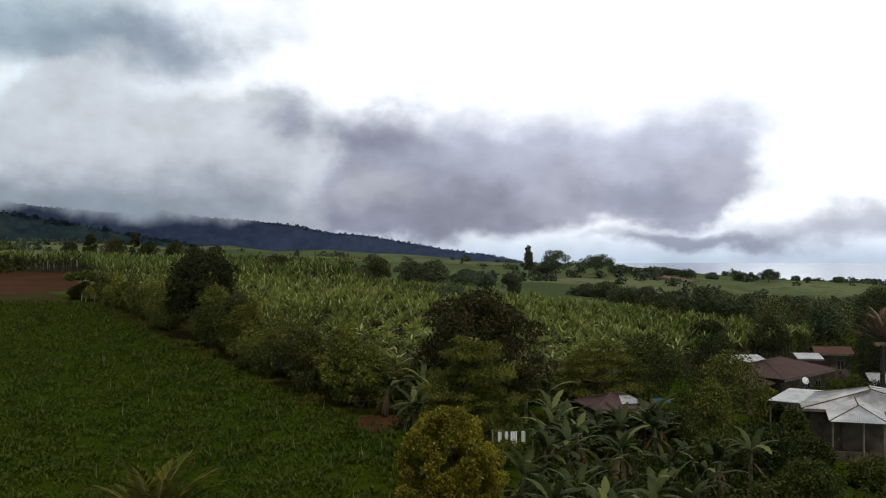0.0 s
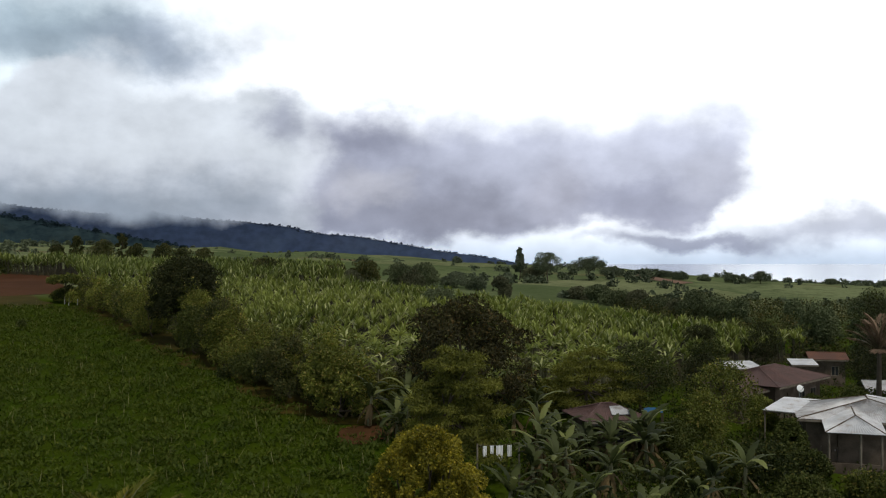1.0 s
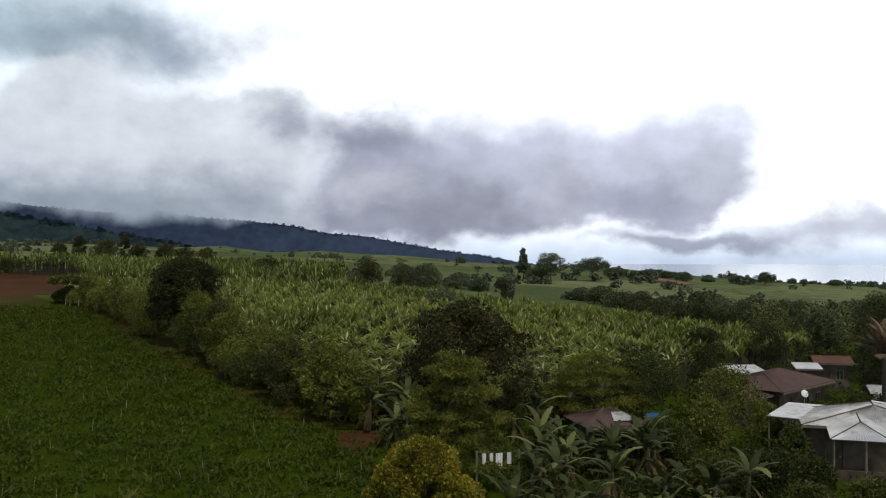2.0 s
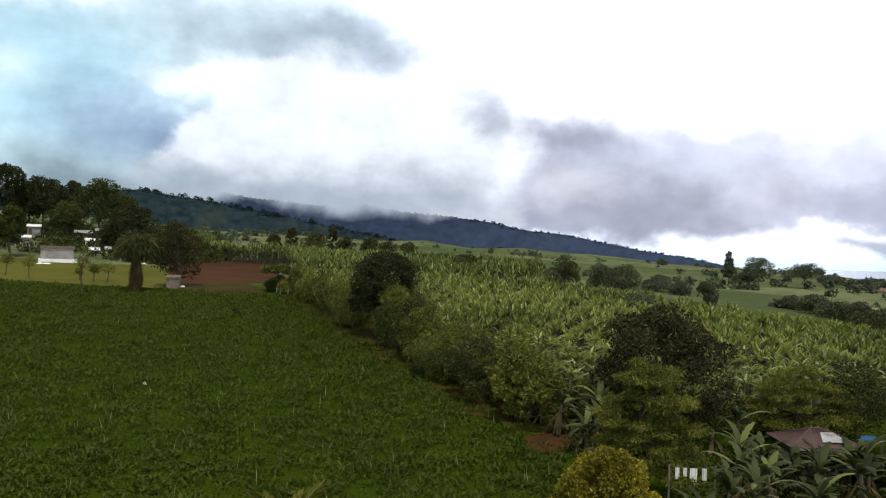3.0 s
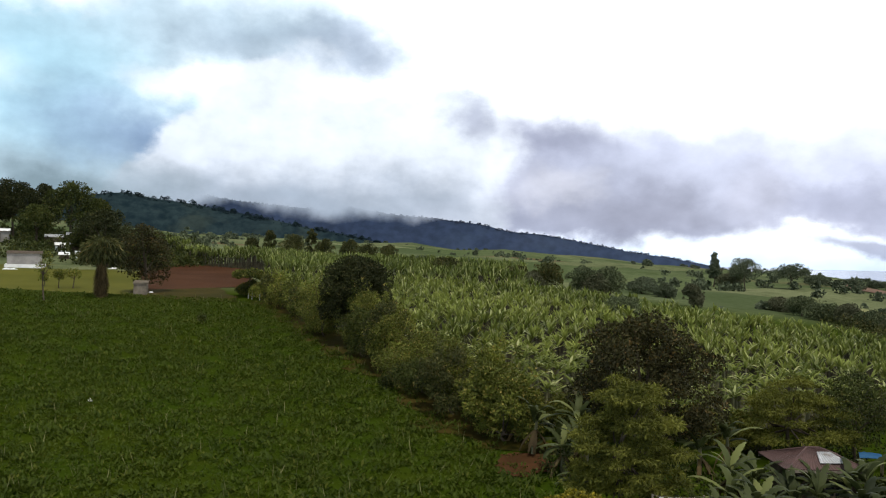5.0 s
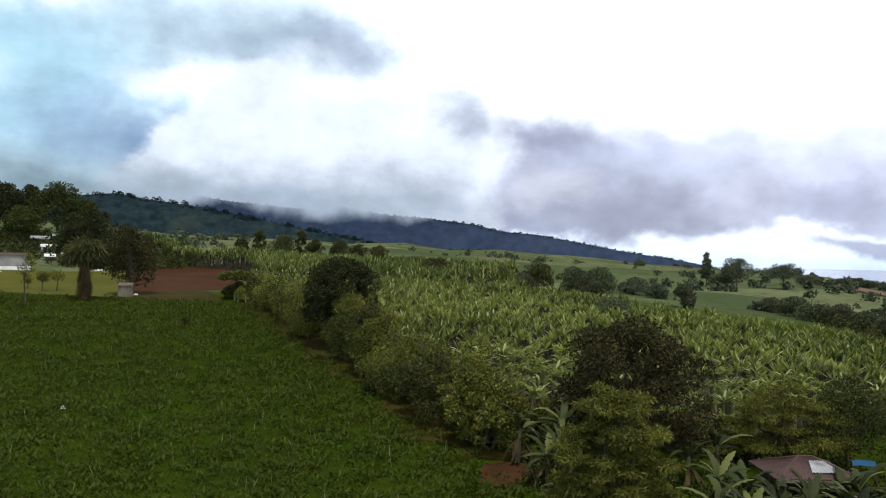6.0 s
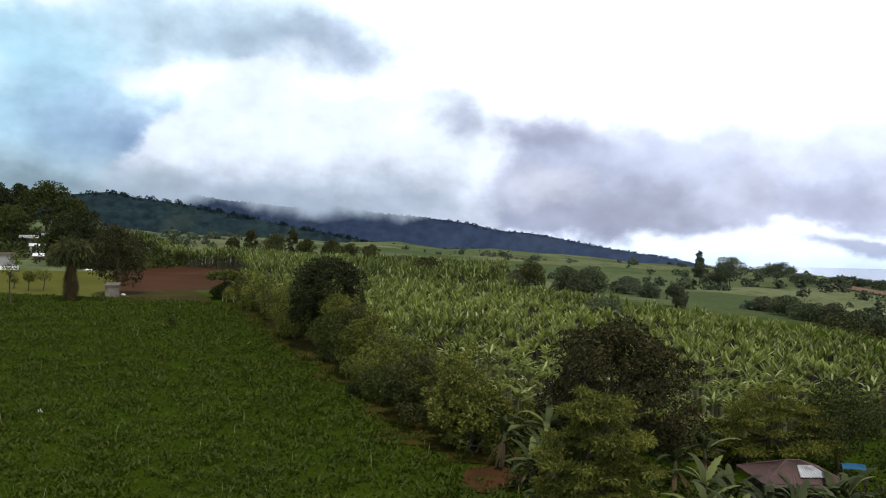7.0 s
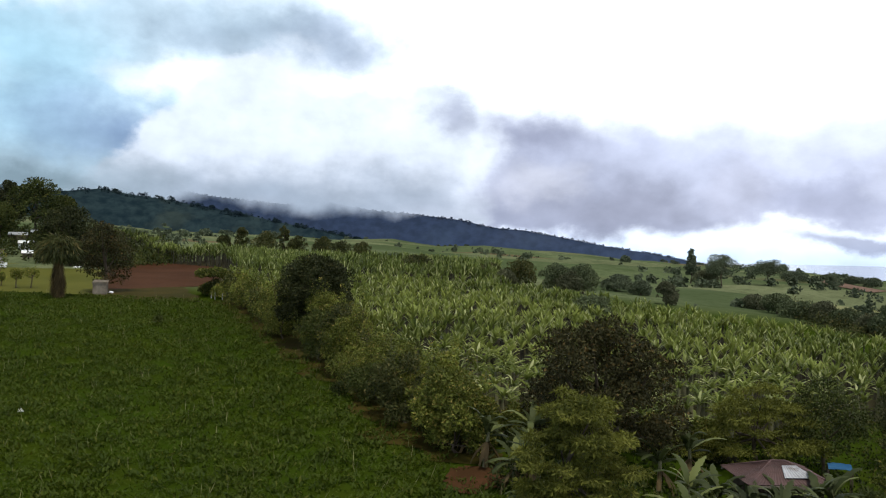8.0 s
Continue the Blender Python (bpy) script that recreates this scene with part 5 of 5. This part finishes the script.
clumps = []
ru = random.Random(13)
for _ in range(2900):
    x, y = ru.uniform(-3, 60), ru.uniform(26, 100)
    if not free_ground(x, y) or planted(x, y):
        continue
    s = ru.uniform(0.35, 0.95)
    if x < 15 and y < 53:
        s = ru.uniform(0.7, 1.25)
    clumps.append((x, y, ground(x, y) + s * ru.uniform(0.2, 0.7), s, s, s * ru.uniform(0.6, 1.1)))
tagged(new("undergrowth", crown_mesh("undergrowth", clumps, len(clumps) * 46, 0.20, M["green"], 0.05, 0.5, 0.3)), "tangled green undergrowth round the houses",
       "undergrowth", kind="stuff")

clumps = []
for _ in range(1500):
    x, y = ru.uniform(28, 82), ru.uniform(88, 178)
    if planted(x, y) or noise.noise((x * 0.06, y * 0.06, 2.0)) < -0.12 or y < 88 + max(0, 46 - x):
        continue
    s = ru.uniform(0.4, 1.5)
    clumps.append((x, y, ground(x, y) + s * ru.uniform(0.2, 0.9), s, s, s * ru.uniform(0.7, 1.2)))
tagged(new("slope_scrub", crown_mesh("slope_scrub", clumps, len(clumps) * 46, 0.3, M["olive"], 0.05, 0.55, 0.3)), "tangled scrub on the slope behind the houses",
       "scrub", kind="stuff")

# ---------------------------------------------------------------- the village and trees beyond the field's far left
house("grey_block_house", -102.3, 156.8, 33, 5.8, 5.0, 2.0, 0.3, 0.15, M["pale_wall"], M["dark_wall"], M["dark_wall"],
      "grey plastered block house with a dark low roof", "shed", base=ground(-102.3, 156.8) + 0.55, group="village houses")
g = Geo()
g.box(-3.1, 3.4, -2.9, 2.6, -1.3, 0.02)
part("plinth", g, M["white"], bpy.data.objects["grey_block_house"], "white painted plinth")
VILLAGE = [  # x, y, turn, width, depth, eave, roof, wall
    (-119.6, 171.0, 33, 4.0, 3.2, 1.9, "white", "pale_wall"), (-123.4, 180.0, 30, 3.6, 3.2, 2.3, "white", "pale_wall"), (-108.1, 176.4, 38, 2.8, 2.6, 1.3, "white", "white"),
    (-103.0, 169.8, 30, 2.6, 2.2, 0.9, "white", "dark_wall"), (-101.1, 171.4, 34, 1.6, 1.6, 0.9, "new_zinc", "white"), (-114.5, 184.0, 28, 4.6, 3.4, 1.5, "new_zinc", "dark_wall"),
    (-105.2, 177.6, 36, 3.6, 2.8, 1.4, "new_zinc", "dark_wall"), (-111.5, 186.5, 30, 4.0, 3.0, 2.0, "new_zinc", "dark_wall")]
for x, y, a, w, d, e, rf_mat, wl in VILLAGE:
    w, d = w * 0.8, d * 0.8
    house("village_house", x, y, a, w, d, e, 0.5, 0.2, M[wl], M[rf_mat], M["new_zinc"], "small village house with a pale sheet roof under trees", "gable",
          base=ground(x, y) - 0.1, group="village houses", holes={"front": [(0.3, 0.9, 0, min(1.8, e - 0.2))]})
LEFT = [  # x, y, width, low, high, kind, leaf
    (-131.4, 182.3, 6.6, 4.2, 14.1, "mango", 0.5), (-126.8, 188.1, 9.9, 3.6, 12.1, "mango", 0.5), (-123.8, 194.9, 6.0, 3.0, 11.9, "mango", 0.5),
    (-113.0, 187.5, 9.4, 3.4, 12.5, "green", 0.5), (-114.6, 178.0, 6.6, 2.5, 8.2, "green", 0.4), (-113.1, 158.5, 4.1, 2.0, 9.8, "green", 0.4),
    (-96.9, 173.8, 9.8, 0.9, 9.0, "mango", 0.45), (-102.7, 176.5, 5.2, 0.5, 5.1, "green", 0.4), (-109.3, 191.5, 5.1, 2.9, 9.6, "green", 0.45),
    (-132.5, 191.0, 6.0, 2.2, 11.0, "mango", 0.5), (-137.5, 182.0, 6.7, 2.5, 12.6, "mango", 0.5), (-63.4, 127.0, 7.0, 0.6, 9.4, "brown", 0.3),
    (-92.0, 166.0, 4.0, 0.3, 4.0, "mango", 0.4), (-88.0, 171.0, 5.0, 0.3, 4.6, "green", 0.4),
]
for k, (x, y, w, lo, hi, kind, leaf) in enumerate(LEFT):
    tree("village_tree", x, y, clumps_for(w * (1.25 if y > 140 else 1.0), lo, hi, 26, w * 0.15, 700 + k, rag=0.55), M[kind], leaf, 6000, "tall dark leafy tree beside the village houses",
         group="village trees", trunk=0.25, fork=0.3, seed=720 + k, limbs=9)
for k, (x, y, h, w) in enumerate(((-87.5, 127.9, 3.6, 2.2), (-68.4, 111.7, 6.2, 2.4), (-76.4, 127.1, 2.6, 2.0), (-74.8, 128.0, 3.0, 2.6), (-93.0, 130.0, 3.4, 2.2), (-80.0, 129.0, 1.8, 1.2))):
    tree("sapling", x, y, clumps_for(w, h * 0.45, h, 9, 0.42, 760 + k, rag=0.6), M["hedge"], 0.22, 620, "thin young tree standing at the pasture edge", group="saplings",
         trunk=0.08 + 0.015 * (h > 5), fork=0.3, seed=780 + k, limbs=7, shell=0.2)
scrub = []
rv = random.Random(31)
for _ in range(900):
    x, y = rv.uniform(-140, -84), rv.uniform(160, 205)
    if y < 166 + 4 * noise.noise((x * 0.1, 3, 1)) or any(abs(x - v[0]) < v[3] * 0.7 and -3.5 < y - v[1] < 2.5 for v in VILLAGE) or math.hypot(x + 101.2, y - 156.8) < 6:
        continue
    s = rv.uniform(0.5, 1.5)
    scrub.append((x, y, ground(x, y) + s * rv.uniform(0.3, 0.9), s, s, s * rv.uniform(0.7, 1.3)))
tagged(new("village_scrub", crown_mesh("village_scrub", scrub, len(scrub) * 42, 0.5, M["green"], 0.05, 0.6, 0.3)), "dark tangled scrub between the village houses",
       "scrub", kind="stuff")
# white sheeting left on the grass
for x, y, w, d in ((-90.2, 165.0, 1.6, 1.0), (-99.6, 149.0, 2.4, 0.8), (-62.2, 126.6, 0.7, 0.5), (12.3, 57.2, 1.5, 0.9), (-31.3, 60.9, 0.28, 0.2)):
    root = thing("white_sheet", pose(x, y, ground(x, y), 0, 0, 30), "crumpled white plastic sheet on the grass", "sheet", "white sheets")
    g = Geo()
    rs = random.Random(int(x * 10))
    for i in range(5):
        for j in range(5):
            g.v.append((w * (i / 4 - 0.5) + rs.uniform(-0.06, 0.06), d * (j / 4 - 0.5) + rs.uniform(-0.06, 0.06), 0.05 + rs.uniform(0, 0.35) * (0 < i < 4 and 0 < j < 4)))
    for i in range(4):
        for j in range(4):
            g.f.append((i * 5 + j, i * 5 + 5 + j, i * 5 + 6 + j, i * 5 + 1 + j))
    part("sheet", g, M["white"], root)


def skirt_palm(x, y):
    root = thing("fan_palm", pose(x, y, ground(x, y) - 0.05), "palm with a skirt of dry hanging leaves at the field edge", "palm")
    g = Geo()
    g.tube([(0, 0, 0), (0.05, 0, 2.5), (0.1, 0, 6.0)], [0.3, 0.25, 0.2], 9)
    part("trunk", g, M["bark"], root)
    n = 1800
    a, z = rng.random(n) * 6.283, 0.6 + 4.2 * rng.random(n)
    rad = 0.22 + 0.62 * np.clip(1 - np.abs(z - 1.9) / 3.2, 0, 1) * rng.random(n)
    at = np.stack([rad * np.cos(a), rad * np.sin(a), z + 0.4], 1)
    way = np.stack([np.cos(a) * 0.25, np.sin(a) * 0.25, -np.ones(n)], 1) + rng.normal(size=(n, 3)) * 0.15
    v, f = leaves(at, way, np.stack([np.cos(a), np.sin(a), np.zeros(n)], 1), 0.9 + 0.5 * rng.random(n), np.full(n, 0.07))
    part("dry_skirt", quads("dry_skirt", v, f, M["dry"]), M["dry"], root, "dry brown hanging leaves")
    n = 2200
    a = rng.random(n) * 6.283
    rise = rng.uniform(-0.5, 1.4, n)
    q = 0.9 + 1.9 * rng.random(n)
    out = np.stack([np.cos(a) * np.cos(rise), np.sin(a) * np.cos(rise), np.sin(rise)], 1)
    at = out * q[:, None] * [0.95, 0.95, 0.8] + [0.1, 0, 5.9]
    v, f = leaves(at, out * 0.8 + [0, 0, -1.1] + rng.normal(size=(n, 3)) * 0.3, rng.normal(size=(n, 3)), np.full(n, 0.95), np.full(n, 0.15))
    part("crown", quads("crown", v, f, M["olive"]), M["olive"], root)


skirt_palm(-64.8, 118.4)


house("field_hut", -62.6, 124.6, 20, 1.9, 1.7, 1.75, 0.25, 0.1, M["wood"], M["wood"], M["zinc"], "tiny grey hut under the dark tree", "shed",
      base=ground(-62.6, 124.6) - 0.1, group="village houses")


# ---------------------------------------------------------------- the hedge's far corner
for x, y, h in ((-48.0, 126.2, 1.0), (-47.0, 125.0, 1.15), (-44.9, 122.4, 1.1)):
    root = thing("fence_post", pose(x, y, ground(x, y) - 0.1, 2, 1), "weathered pale grey post at the hedge corner", "post", "fence posts")
    g = Geo()
    g.tube([(0, 0, 0), (0.01, 0, h * 0.5), (0.02, 0.01, h + 0.1)], [0.06, 0.055, 0.05], 8)
    part("shaft", g, M["grey_wall"], root)
for k, (x, y, w, h) in enumerate(((-48.6, 128.6, 3.2, 2.2), (-46.0, 126.2, 3.4, 2.5), (-44.2, 124.6, 3.0, 2.2), (-50.0, 129.6, 2.4, 1.5))):
    tree("hedge_shrub", x, y, clumps_for(w, 0.1, h, 12, 0.5, 820 + k, rag=0.6), M[("green", "creeper")[k % 2]], 0.22, 2200,
         "leafy green hedge shrub along the field edge", "shrub", "hedge shrubs", trunk=0.07, fork=0.1, seed=830 + k, limbs=5, shell=0.4)
cs = [(math.cos(a) * d, math.sin(a) * d, 3.5 - 0.14 * d * d, 0.85, 0.85, 0.42) for a, d in ((0.2, 0.6), (1.1, 1.5), (2.0, 1.2), (2.9, 1.8), (3.7, 1.3), (4.5, 1.7), (5.4, 1.4), (6.1, 1.9), (0.7, 2.0))]
tree("spreading_tree", -48.6, 127.8, cs, M["creeper"], 0.28, 3400, "small flat-topped tree at the end of the ploughed plot", trunk=0.09, fork=0.6, seed=61, limbs=9, shell=0.2)
for k, (x, y) in enumerate(((-46.6, 128.4), (-45.4, 127.4), (-48.2, 128.6), (-43.6, 127.0))):
    copy_thing(field_kinds[k], pose(x, y, ground(x, y) - 0.05, 0, 0, 70 * k))

# single bushes out in the field
for k, (x, y, w, h) in enumerate(((-42.3, 100.0, 1.3, 0.9), (-15.0, 71.2, 1.3, 1.0))):
    tree("field_bush", x, y, clumps_for(w, 0.05, h, 9, 0.25, 860 + k, rag=0.5), M["green"], 0.16, 700,
         "small dark green bush standing in the field", "bush", "field bushes", trunk=0.04, fork=0.2, seed=870 + k, limbs=4, shell=0.3)
